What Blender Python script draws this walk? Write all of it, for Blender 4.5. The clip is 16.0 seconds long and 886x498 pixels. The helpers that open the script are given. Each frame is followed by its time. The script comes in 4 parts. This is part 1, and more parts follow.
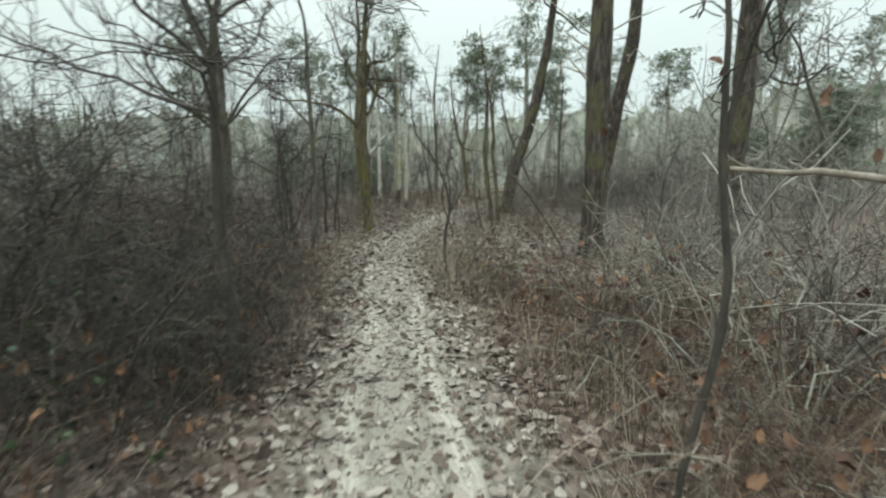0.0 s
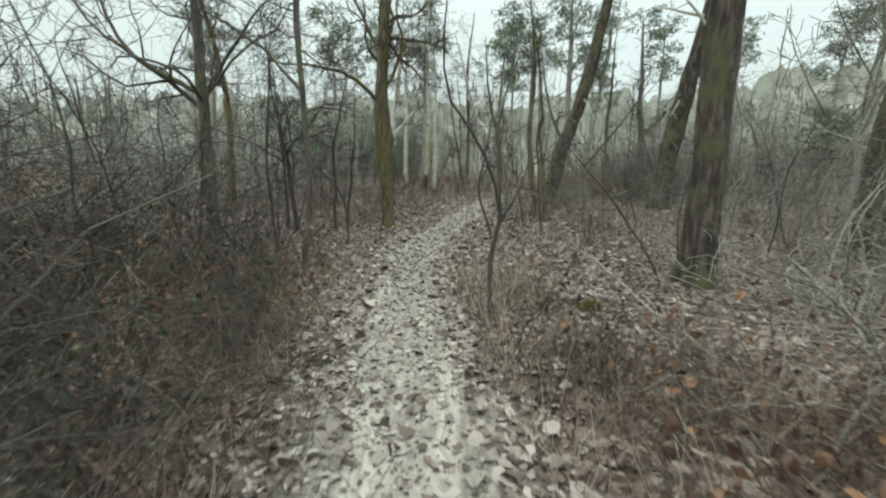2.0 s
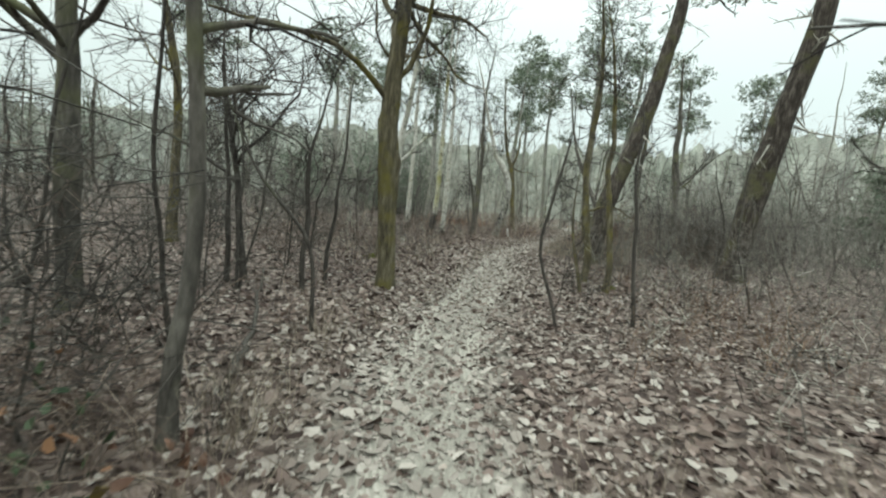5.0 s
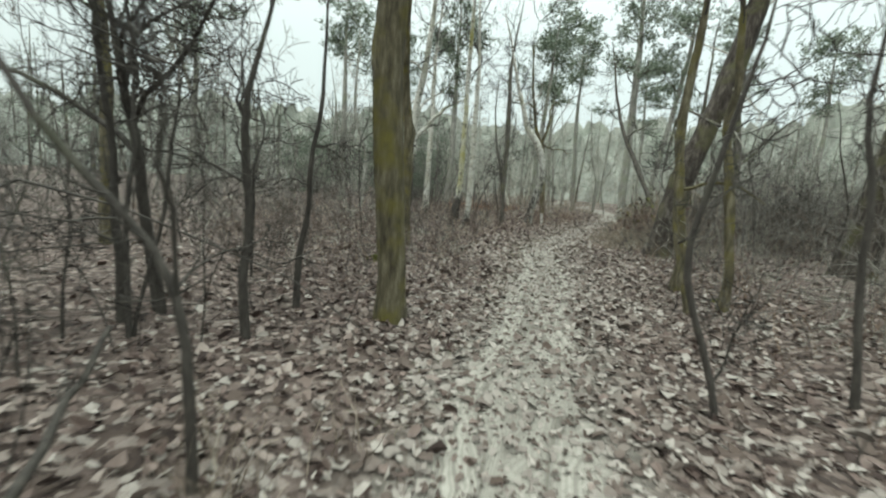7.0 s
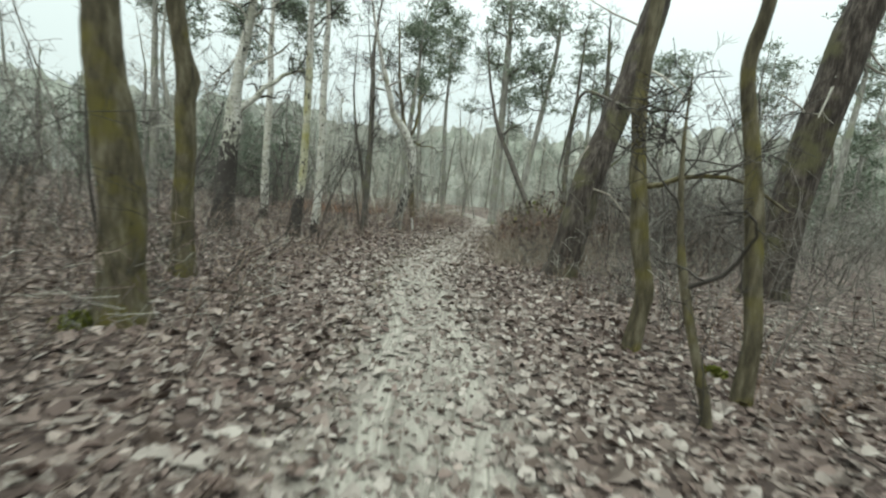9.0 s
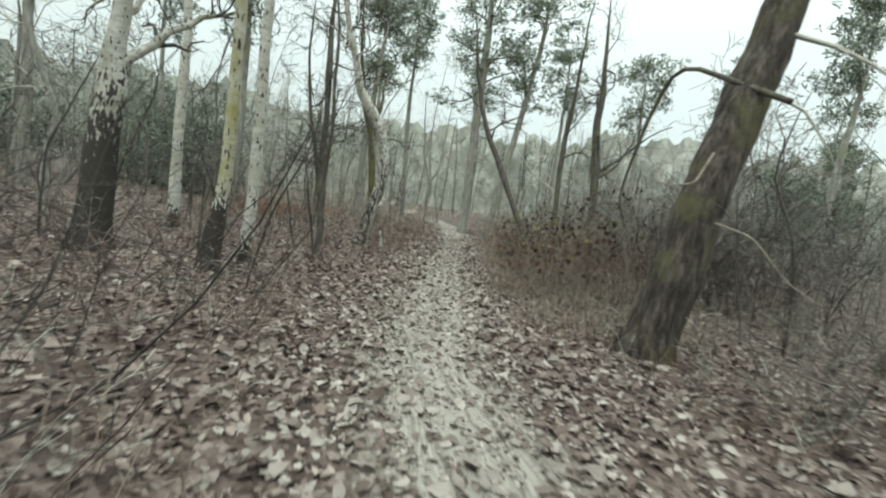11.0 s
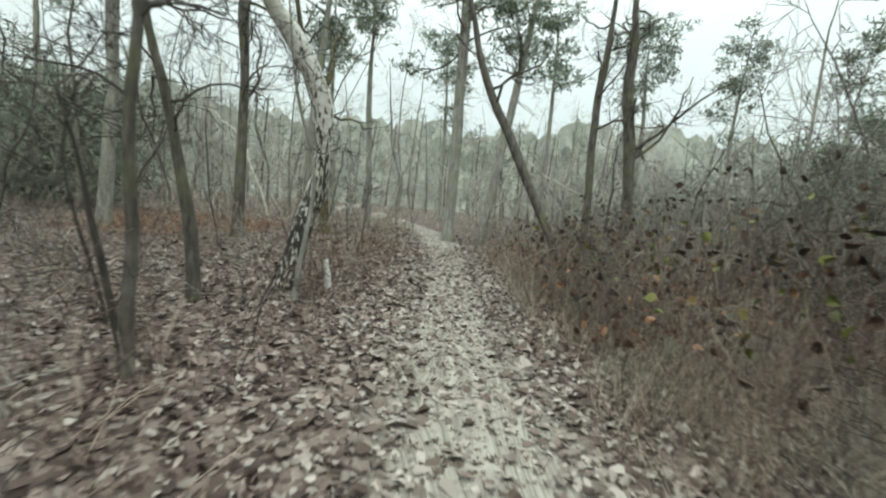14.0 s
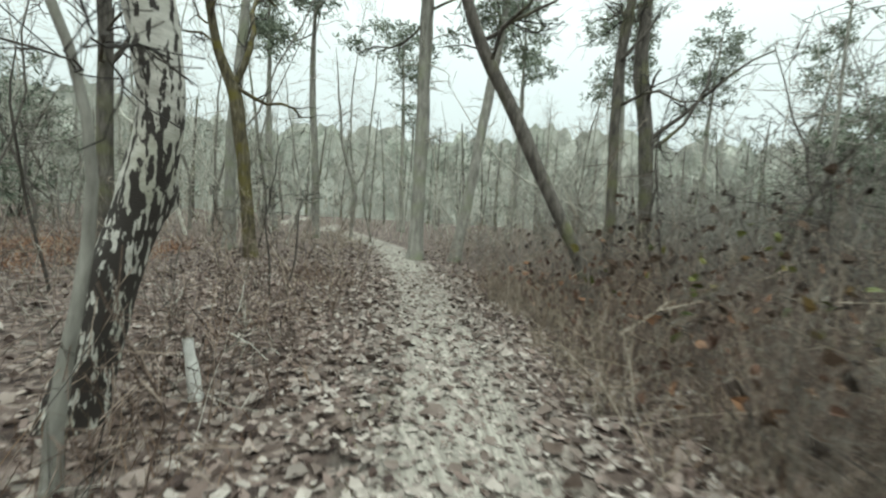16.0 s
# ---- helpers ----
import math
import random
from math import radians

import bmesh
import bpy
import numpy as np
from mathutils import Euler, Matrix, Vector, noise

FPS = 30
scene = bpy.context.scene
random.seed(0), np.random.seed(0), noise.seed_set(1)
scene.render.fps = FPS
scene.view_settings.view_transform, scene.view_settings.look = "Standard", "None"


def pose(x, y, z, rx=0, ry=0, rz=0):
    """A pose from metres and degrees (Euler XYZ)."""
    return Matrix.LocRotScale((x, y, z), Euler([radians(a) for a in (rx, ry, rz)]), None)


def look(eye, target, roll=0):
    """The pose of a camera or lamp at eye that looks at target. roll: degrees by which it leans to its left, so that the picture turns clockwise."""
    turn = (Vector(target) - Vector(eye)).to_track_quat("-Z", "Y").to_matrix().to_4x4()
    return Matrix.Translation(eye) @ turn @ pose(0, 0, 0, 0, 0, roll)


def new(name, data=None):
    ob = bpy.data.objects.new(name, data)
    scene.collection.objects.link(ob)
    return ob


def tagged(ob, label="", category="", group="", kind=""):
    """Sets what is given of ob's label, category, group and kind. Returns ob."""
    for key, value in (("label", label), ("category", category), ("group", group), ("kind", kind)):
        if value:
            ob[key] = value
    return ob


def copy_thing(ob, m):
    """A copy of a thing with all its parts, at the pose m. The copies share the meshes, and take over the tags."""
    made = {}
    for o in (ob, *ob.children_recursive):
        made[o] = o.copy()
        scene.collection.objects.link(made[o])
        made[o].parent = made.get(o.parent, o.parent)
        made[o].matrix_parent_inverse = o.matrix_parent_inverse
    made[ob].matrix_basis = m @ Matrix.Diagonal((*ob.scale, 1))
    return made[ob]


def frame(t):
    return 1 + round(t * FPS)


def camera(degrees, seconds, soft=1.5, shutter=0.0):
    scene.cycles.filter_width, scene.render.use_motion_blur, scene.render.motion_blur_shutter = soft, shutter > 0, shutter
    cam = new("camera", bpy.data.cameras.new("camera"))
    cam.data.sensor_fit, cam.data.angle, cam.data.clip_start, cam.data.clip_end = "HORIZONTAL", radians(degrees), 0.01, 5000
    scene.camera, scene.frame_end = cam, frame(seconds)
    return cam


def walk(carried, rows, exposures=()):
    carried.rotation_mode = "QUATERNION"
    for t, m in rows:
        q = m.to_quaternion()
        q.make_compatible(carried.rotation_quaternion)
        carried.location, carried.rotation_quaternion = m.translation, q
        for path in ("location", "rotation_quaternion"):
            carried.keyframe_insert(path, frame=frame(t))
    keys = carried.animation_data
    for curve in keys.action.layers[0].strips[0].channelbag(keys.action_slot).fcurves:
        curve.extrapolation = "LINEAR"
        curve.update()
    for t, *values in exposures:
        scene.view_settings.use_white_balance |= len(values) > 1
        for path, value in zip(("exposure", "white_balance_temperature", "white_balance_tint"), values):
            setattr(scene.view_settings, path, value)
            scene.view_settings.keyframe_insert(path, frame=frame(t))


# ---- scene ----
cam = camera(91.0, 16.0, soft=2.2, shutter=0.5)
PATH = [
    (0, (5.706, -14.575, 1.450), (5.133, -12.685, 1.137), 0.0),
    (0.5, (5.528, -14.050, 1.457), (5.042, -12.133, 1.154), -2.2),
    (1, (5.287, -13.483, 1.459), (4.697, -11.598, 1.146), -0.6),
    (1.5, (5.064, -12.948, 1.493), (4.477, -11.062, 1.180), 0.6),
    (2, (4.871, -12.418, 1.557), (4.185, -10.581, 1.162), 0.8),
    (2.5, (4.560, -11.929, 1.532), (3.951, -10.058, 1.171), 2.0),
    (3, (4.294, -11.373, 1.512), (3.572, -9.535, 1.200), -0.8),
    (3.5, (3.980, -10.752, 1.439), (3.224, -8.917, 1.190), 1.6),
    (6, (2.585, -8.284, 1.434), (1.932, -6.407, 1.209), 6.9),
    (6.5, (2.311, -7.660, 1.401), (1.536, -5.831, 1.162), 4.1),
    (7, (2.019, -6.867, 1.347), (1.274, -5.035, 1.049), 4.1),
    (7.5, (1.877, -6.164, 1.347), (1.085, -4.352, 1.045), 3.7),
    (8, (1.689, -5.198, 1.261), (1.374, -3.226, 1.146), 3.7),
    (8.5, (1.480, -4.464, 1.196), (1.230, -2.502, 0.898), 5.3),
    (9, (1.357, -3.694, 1.244), (1.187, -1.716, 1.005), 5.5),
    (11.5, (0.000, 0.331, 1.474), (0.092, 2.316, 1.250), 8.4),
    (12, (-0.055, 1.182, 1.458), (-0.035, 3.155, 1.132), 9.1),
    (12.5, (-0.165, 2.049, 1.403), (-0.063, 4.028, 1.135), 2.6),
    (13, (-0.024, 2.853, 1.434), (0.158, 4.828, 1.181), 3.5),
    (13.5, (-0.087, 3.601, 1.371), (0.302, 5.556, 1.205), 5.2),
    (14, (-0.063, 4.539, 1.403), (0.151, 6.516, 1.188), 5.3),
    (14.5, (-0.024, 5.343, 1.395), (0.340, 7.295, 1.160), 7.3),
    (15, (-0.032, 6.170, 1.395), (0.406, 8.112, 1.197), 5.0),
    (15.5, (0.047, 7.006, 1.387), (0.520, 8.940, 1.203), 4.7),
    (16, (0.032, 7.810, 1.371), (0.429, 9.763, 1.211), 3.6),
]
walk(cam, [(t, look(eye, target, roll)) for t, eye, target, roll in PATH], exposures=[(0.0, 0.66), (5.0, 0.74), (16.0, 0.74)])

# ---- light: a bright overcast winter sky ----
world = bpy.data.worlds.new("overcast_sky")
scene.world = world
world.use_nodes = True
wn, wl = world.node_tree.nodes, world.node_tree.links
wn.clear()
sky = wn.new("ShaderNodeTexSky")
sky.sky_type, sky.sun_disc = "NISHITA", False
sky.sun_elevation, sky.sun_rotation = radians(32), radians(200)
grey = wn.new("ShaderNodeMix")
grey.data_type = "RGBA"
grey.inputs[0].default_value = 0.92
# Overcast: the zenith about four times as bright as the horizon.
where = wn.new("ShaderNodeTexCoord")
up = wn.new("ShaderNodeSeparateXYZ")
wl.new(where.outputs["Generated"], up.inputs[0])
above = wn.new("ShaderNodeMath")
above.operation, above.inputs[1].default_value = "MAXIMUM", 0.0
wl.new(up.outputs[2], above.inputs[0])
bend = wn.new("ShaderNodeMath")
bend.operation, bend.inputs[1].default_value = "POWER", 2.5
wl.new(above.outputs[0], bend.inputs[0])
ramp_up = wn.new("ShaderNodeMath")
ramp_up.operation, ramp_up.inputs[1].default_value, ramp_up.inputs[2].default_value = "MULTIPLY_ADD", 3.25, 0.87
cloud = wn.new("ShaderNodeVectorMath")
cloud.operation = "SCALE"
cloud.inputs[0].default_value = (5.25, 6.08, 5.75)
wl.new(bend.outputs[0], ramp_up.inputs[0])
wl.new(ramp_up.outputs[0], cloud.inputs["Scale"])
wl.new(cloud.outputs[0], grey.inputs[7])
wl.new(sky.outputs[0], grey.inputs[6])
back = wn.new("ShaderNodeBackground")
back.inputs[1].default_value = 0.105
wout = wn.new("ShaderNodeOutputWorld")
wl.new(grey.outputs[2], back.inputs[0])
wl.new(back.outputs[0], wout.inputs[0])
sun = new("sun", bpy.data.lights.new("sun", "SUN"))
sun.data.energy, sun.data.angle, sun.data.color = 0.8, radians(60), (0.97, 1.0, 0.93)
sun.matrix_world = look((0, 0, 30), (6, 16, 0))


# ---- materials ----
def material(name, stops, scale=8.0, rough=0.85, bump=0.4, stretch=(1, 1, 1), fine=60.0, island=0.0, second=None, second_scale=1.5,
             second_at=(0.5, 0.65), depth=0.01, by_object=0.0):
    """Colour ramp over grain at two scales; second: a patchy colour over it (moss, lichen, stain)."""
    m = bpy.data.materials.new(name)
    m.use_nodes = True
    n, l = m.node_tree.nodes, m.node_tree.links
    b = n["Principled BSDF"]
    b.inputs["Roughness"].default_value = rough
    b.inputs["Specular IOR Level"].default_value = 0.25
    co = n.new("ShaderNodeTexCoord")
    mp = n.new("ShaderNodeMapping")
    mp.inputs["Scale"].default_value = stretch
    l.new(co.outputs["Object"], mp.inputs[0])
    a = n.new("ShaderNodeTexNoise")
    a.inputs["Scale"].default_value, a.inputs["Detail"].default_value, a.inputs["Roughness"].default_value = scale, 6, 0.65
    l.new(mp.outputs[0], a.inputs["Vector"])
    value = a.outputs["Fac"]
    if island or by_object:
        if island:
            g = n.new("ShaderNodeNewGeometry").outputs["Random Per Island"]
        else:
            g = n.new("ShaderNodeObjectInfo").outputs["Random"]
        mx = n.new("ShaderNodeMix")
        mx.inputs[0].default_value = island or by_object
        l.new(value, mx.inputs[2]), l.new(g, mx.inputs[3])
        value = mx.outputs[0]
    r = n.new("ShaderNodeValToRGB")
    e = r.color_ramp.elements
    while len(e) < len(stops):
        e.new(0.5)
    for el, (at, col) in zip(e, stops):
        el.position, el.color = at, (*col, 1)
    l.new(value, r.inputs[0])
    colour = r.outputs[0]
    if second:
        p = n.new("ShaderNodeTexNoise")
        p.inputs["Scale"].default_value, p.inputs["Detail"].default_value = second_scale, 5
        l.new(co.outputs["Object"], p.inputs["Vector"])
        mr = n.new("ShaderNodeMapRange")
        mr.inputs[1].default_value, mr.inputs[2].default_value = second_at
        l.new(p.outputs["Fac"], mr.inputs[0])
        mc = n.new("ShaderNodeMix")
        mc.data_type = "RGBA"
        mc.inputs[7].default_value = (*second, 1)
        l.new(mr.outputs[0], mc.inputs[0]), l.new(colour, mc.inputs[6])
        colour = mc.outputs[2]
    l.new(colour, b.inputs["Base Color"])
    if bump:
        f = n.new("ShaderNodeTexNoise")
        f.inputs["Scale"].default_value, f.inputs["Detail"].default_value = fine, 4
        l.new(mp.outputs[0], f.inputs["Vector"])
        bp = n.new("ShaderNodeBump")
        bp.inputs["Strength"].default_value, bp.inputs["Distance"].default_value = bump, depth
        l.new(f.outputs["Fac"], bp.inputs["Height"])
        l.new(bp.outputs[0], b.inputs["Normal"])
    return m


BARK_MOSS = material("mossy_bark", [(0.3, (0.028, 0.023, 0.015)), (0.5, (0.09, 0.077, 0.048)), (0.7, (0.19, 0.168, 0.115))], 14, 0.9, 0.8,
                     (1, 1, 0.22), 40, second=(0.115, 0.1, 0.028), second_scale=3.2, second_at=(0.5, 0.66), depth=0.03)
BARK_PINE = material("pine_bark", [(0.3, (0.014, 0.011, 0.009)), (0.48, (0.05, 0.041, 0.034)), (0.7, (0.14, 0.12, 0.103))], 15, 0.95, 1.0,
                     (1, 1, 0.22), 26, second=(0.085, 0.08, 0.042), second_scale=2.0, depth=0.03)
BARK_GREY = material("grey_bark", [(0.3, (0.036, 0.032, 0.028)), (0.5, (0.085, 0.076, 0.066)), (0.7, (0.155, 0.142, 0.122))], 16, 0.9, 0.7,
                     (1, 1, 0.25), 50, second=(0.12, 0.125, 0.06), second_scale=1.7, second_at=(0.5, 0.7), depth=0.015)
TWIG_DARK = material("dark_twigs", [(0.3, (0.02, 0.018, 0.016)), (0.7, (0.085, 0.076, 0.066))], 5, 0.85, 0.0, island=0.5)
# Distance haze is put into this pale grey; near dead branches share it.
TWIG_GREY_HAZED = material("grey_twigs", [(0.2, (0.19, 0.18, 0.155)), (0.75, (0.46, 0.445, 0.385))], 5, 0.85, 0.0, island=0.6)
TWIG_MID = material("brown_grey_twigs", [(0.2, (0.07, 0.062, 0.054)), (0.5, (0.14, 0.128, 0.112)), (0.8, (0.25, 0.235, 0.208))], 5, 0.85, 0.0, island=0.6)
TWIG_PALE = material("pale_twigs", [(0.2, (0.09, 0.08, 0.066)), (0.5, (0.21, 0.196, 0.166)), (0.85, (0.48, 0.465, 0.41))], 5, 0.8, 0.0, island=0.7)
STRAW = material("dry_grass", [(0.2, (0.075, 0.056, 0.042)), (0.5, (0.19, 0.15, 0.115)), (0.8, (0.38, 0.325, 0.26))], 4, 0.8, 0.0, island=0.8)
BRACKEN = material("dead_bracken", [(0.2, (0.04, 0.026, 0.019)), (0.5, (0.115, 0.07, 0.046)), (0.8, (0.22, 0.145, 0.095))], 4, 0.85, 0.0, island=0.8)
LEAF = material("fallen_leaves", [(0.1, (0.09, 0.067, 0.056)), (0.32, (0.15, 0.119, 0.104)), (0.5, (0.21, 0.18, 0.16)), (0.92, (0.37, 0.332, 0.298))], 30, 0.8, 0.0,
                island=0.85)
LEAF.node_tree.nodes["Principled BSDF"].inputs["Specular IOR Level"].default_value = 0.06
WITHERED = material("withered_leaves", [(0.2, (0.02, 0.015, 0.012)), (0.7, (0.07, 0.045, 0.03))], 9, 0.8, 0.0, island=0.6)
YELLOW = material("yellow_green_leaves", [(0.2, (0.045, 0.055, 0.015)), (0.55, (0.1, 0.105, 0.024)), (0.85, (0.12, 0.07, 0.026))], 9, 0.6, 0.0, island=0.8)
NEEDLE = material("pine_needles", [(0.25, (0.1, 0.125, 0.09)), (0.75, (0.23, 0.265, 0.2))], 3, 0.7, 0.0, island=0.7)
# Green greyed and lightened so the treeline carries haze in its colour.
FAR_GREEN = material("hazed_distant_foliage", [(0.25, (0.12, 0.135, 0.11)), (0.75, (0.24, 0.265, 0.22))], 0.4, 0.9, 0.0, island=0.6)
RUSTLEAF = material("rust_leaves", [(0.2, (0.05, 0.025, 0.018)), (0.6, (0.12, 0.065, 0.042)), (0.9, (0.22, 0.115, 0.06))], 9, 0.7, 0.0, island=0.8)
# Lightened to put distance haze into the green of the far bushes.
NEEDLE_DARK = material("hazed_evergreen", [(0.25, (0.085, 0.105, 0.078)), (0.75, (0.19, 0.22, 0.165))], 3, 0.7, 0.0, island=0.7)
# Distance haze put into far bark's pale grey; one near pale stem shares it.
BARK_FAR = material("pale_hazed_bark", [(0.3, (0.12, 0.115, 0.1)), (0.5, (0.22, 0.212, 0.187)), (0.7, (0.34, 0.33, 0.295))], 10, 0.9, 0.5, (1, 1, 0.25), 30, second=(0.2, 0.21, 0.15), depth=0.02)
# Haze put into the far wood: a pale colour and a faint glow.
FAR_WOOD_HAZE = material("far_wood_haze", [(0.3, (0.21, 0.215, 0.185)), (0.5, (0.3, 0.305, 0.265)), (0.7, (0.4, 0.405, 0.355))], 0.5, 0.95, 0.6, (1, 1, 0.35), 3.0, second=(0.23, 0.25, 0.2), second_scale=0.12, depth=0.5)
FAR_WOOD_HAZE.node_tree.nodes["Principled BSDF"].inputs["Emission Color"].default_value = (0.86, 1.0, 0.92, 1)
FAR_WOOD_HAZE.node_tree.nodes["Principled BSDF"].inputs["Emission Strength"].default_value = 0.05
BARK_DARK = material("dark_sapling_bark", [(0.3, (0.028, 0.024, 0.021)), (0.7, (0.085, 0.075, 0.065))], 20, 0.85, 0.4, (1, 1, 0.3), 60, second=(0.07, 0.075, 0.045), second_at=(0.55, 0.75))
BROWN = material("brown_stems", [(0.2, (0.05, 0.035, 0.028)), (0.55, (0.145, 0.105, 0.084)), (0.85, (0.32, 0.255, 0.21))], 5, 0.85, 0.0, island=0.7)
LEAF_BROWN = material("old_brown_leaves", [(0.1, (0.042, 0.027, 0.023)), (0.4, (0.115, 0.08, 0.068)), (0.7, (0.2, 0.15, 0.13)), (0.95, (0.34, 0.285, 0.25))], 30, 0.65, 0.0, island=0.85)
RUST_FERN = material("rust_orange_bracken", [(0.2, (0.1, 0.045, 0.025)), (0.55, (0.24, 0.115, 0.06)), (0.85, (0.36, 0.2, 0.12))], 4, 0.85, 0.0, island=0.8)
OLIVE = material("olive_grass", [(0.2, (0.07, 0.07, 0.03)), (0.55, (0.16, 0.16, 0.075)), (0.85, (0.3, 0.28, 0.16))], 4, 0.8, 0.0, island=0.8)
EVERGREEN = material("ivy_green", [(0.25, (0.02, 0.035, 0.018)), (0.75, (0.06, 0.085, 0.04))], 6, 0.5, 0.0, island=0.7)
MOSS = material("moss", [(0.3, (0.06, 0.075, 0.015)), (0.7, (0.19, 0.2, 0.035))], 30, 0.95, 0.8, fine=120)
DEADWOOD = material("dead_wood", [(0.3, (0.13, 0.11, 0.09)), (0.7, (0.33, 0.29, 0.24))], 18, 0.85, 0.5, (1, 1, 0.3))


def birch_material(name, foot, amount, moss, moss_at):
    """foot: height up to which black furrows crowd; amount: how black the foot is."""
    m = material(name, [(0.3, (0.3, 0.285, 0.25)), (0.55, (0.48, 0.465, 0.42)), (0.75, (0.62, 0.6, 0.55))], 7, 0.7, 0.5, (1, 1, 2.5), 30,
                 second=moss, second_scale=1.6, second_at=moss_at, depth=0.012)
    n, l = m.node_tree.nodes, m.node_tree.links
    b = n["Principled BSDF"]
    was = b.inputs["Base Color"].links[0].from_socket
    co = n.new("ShaderNodeTexCoord")
    z = n.new("ShaderNodeSeparateXYZ")
    l.new(co.outputs["Object"], z.inputs[0])
    mp = n.new("ShaderNodeMapping")
    mp.inputs["Scale"].default_value = (20, 20, 6.5)
    l.new(co.outputs["Object"], mp.inputs[0])
    t = n.new("ShaderNodeTexNoise")
    t.inputs["Scale"].default_value, t.inputs["Detail"].default_value = 1.3, 5
    l.new(mp.outputs[0], t.inputs["Vector"])
    # Black furrows crowd the old bark at the foot and thin out to flecks higher up.
    mr = n.new("ShaderNodeMapRange")
    mr.inputs[1].default_value, mr.inputs[2].default_value, mr.inputs[3].default_value, mr.inputs[4].default_value = foot * 0.3, foot, amount, -0.06
    l.new(z.outputs[2], mr.inputs[0])
    ad = n.new("ShaderNodeMath")
    l.new(t.outputs["Fac"], ad.inputs[0]), l.new(mr.outputs[0], ad.inputs[1])
    st = n.new("ShaderNodeMapRange")
    st.inputs[1].default_value, st.inputs[2].default_value = 0.53, 0.57
    l.new(ad.outputs[0], st.inputs[0])
    mc = n.new("ShaderNodeMix")
    mc.data_type = "RGBA"
    mc.inputs[7].default_value = (0.035, 0.03, 0.026, 1)
    l.new(st.outputs[0], mc.inputs[0]), l.new(was, mc.inputs[6]), l.new(mc.outputs[2], b.inputs["Base Color"])
    return m


BARK_BIRCH = birch_material("birch_bark", 2.8, 0.115, (0.25, 0.25, 0.17), (0.5, 0.78))
BARK_BIRCH_OLD = birch_material("old_birch_bark", 2.9, 0.3, (0.2, 0.2, 0.14), (0.42, 0.66))
BARK_BIRCH_MOSSY = birch_material("mossy_birch_bark", 1.25, 0.4, (0.25, 0.235, 0.09), (0.38, 0.6))
BARK_BIRCH_PALE = birch_material("pale_smooth_birch_bark", 0.5, 0.25, (0.27, 0.26, 0.19), (0.46, 0.72))


# ---- geometry helpers ----
class Soup:
    """Gathers batches of points and quads or triangles into one mesh."""

    def __init__(self):
        self.v, self.f, self.count = [], [], 0

    def add(self, v, f):
        self.v.append(v.reshape(-1, 3)), self.f.append(f.reshape(-1, f.shape[-1]) + self.count)
        self.count += len(self.v[-1])

    def tubes(self, pts, rad, sides=3):
        """pts: (M, K, 3), rad: (M, K): tapered tubes along M lines of K points."""
        pts, rad = np.asarray(pts, float), np.asarray(rad, float)
        m, k, _ = pts.shape
        tan = np.gradient(pts, axis=1)
        tan /= np.linalg.norm(tan, axis=2, keepdims=True) + 1e-9
        mean = tan.mean(axis=1)
        ref = np.where(np.abs(mean[:, 2:3]) > 0.8, [[1.0, 0, 0]], [[0, 0, 1.0]])[:, None, :]
        u = np.cross(tan, ref)
        u /= np.linalg.norm(u, axis=2, keepdims=True) + 1e-9
        w = np.cross(tan, u)
        a = np.arange(sides) * 2 * np.pi / sides
        ring = pts[:, :, None] + rad[:, :, None, None] * (u[:, :, None] * np.cos(a)[None, None, :, None] + w[:, :, None] * np.sin(a)[None, None, :, None])
        i = np.arange(m)[:, None, None] * k * sides + np.arange(k - 1)[None, :, None] * sides
        s = np.arange(sides)[None, None, :]
        s2 = (s + 1) % sides
        self.add(ring, np.stack([i + s, i + s2, i + s2 + sides, i + s + sides], -1))
        return self

    def mesh(self, name, mat, smooth=True):
        me = bpy.data.meshes.new(name)
        v = np.concatenate(self.v) if self.v else np.zeros((0, 3))
        me.vertices.add(len(v))
        me.vertices.foreach_set("co", v.astype(np.float32).ravel())
        sizes = np.concatenate([np.full(len(f), f.shape[1]) for f in self.f])
        loops = np.concatenate([f.ravel() for f in self.f])
        me.loops.add(len(loops))
        me.loops.foreach_set("vertex_index", loops.astype(np.int32))
        me.polygons.add(len(sizes))
        me.polygons.foreach_set("loop_start", np.concatenate([[0], np.cumsum(sizes)[:-1]]).astype(np.int32))
        me.materials.append(mat)
        me.update(calc_edges=True)
        me.polygons.foreach_set("use_smooth", np.full(len(sizes), smooth))
        me.update()
        return me


def part(name, soup, mat, parent, label="", smooth=True):
    ob = new(name, soup.mesh(name, mat, smooth))
    ob.parent = parent
    return tagged(ob, label=label)


def thing(name, at, label, category, group=""):
    ob = new(name)
    ob.matrix_basis = pose(*at)
    ob.empty_display_size = 0.1
    return tagged(ob, label, category, group)


def unit(v):
    return v / (np.linalg.norm(v, axis=-1, keepdims=True) + 1e-9)


def grow(rng, start, way, length, k, wander=0.25, rise=0.0):
    """Lines of k points from start (M, 3) along way (M, 3), wandering, with a pull upwards or down, even or step by step."""
    p, d, out = start.copy(), unit(way), [start.copy()]
    step = (length / (k - 1))[:, None]
    for pull in np.broadcast_to(rise, (k - 1,)):
        d = unit(d + rng.normal(0, wander, d.shape) + np.array([0, 0, pull]))
        p = p + d * step
        out.append(p.copy())
    return np.stack(out, 1)


def taper(r0, k, end=0.3):
    return r0[:, None] * np.linspace(1, end, k)[None, :]


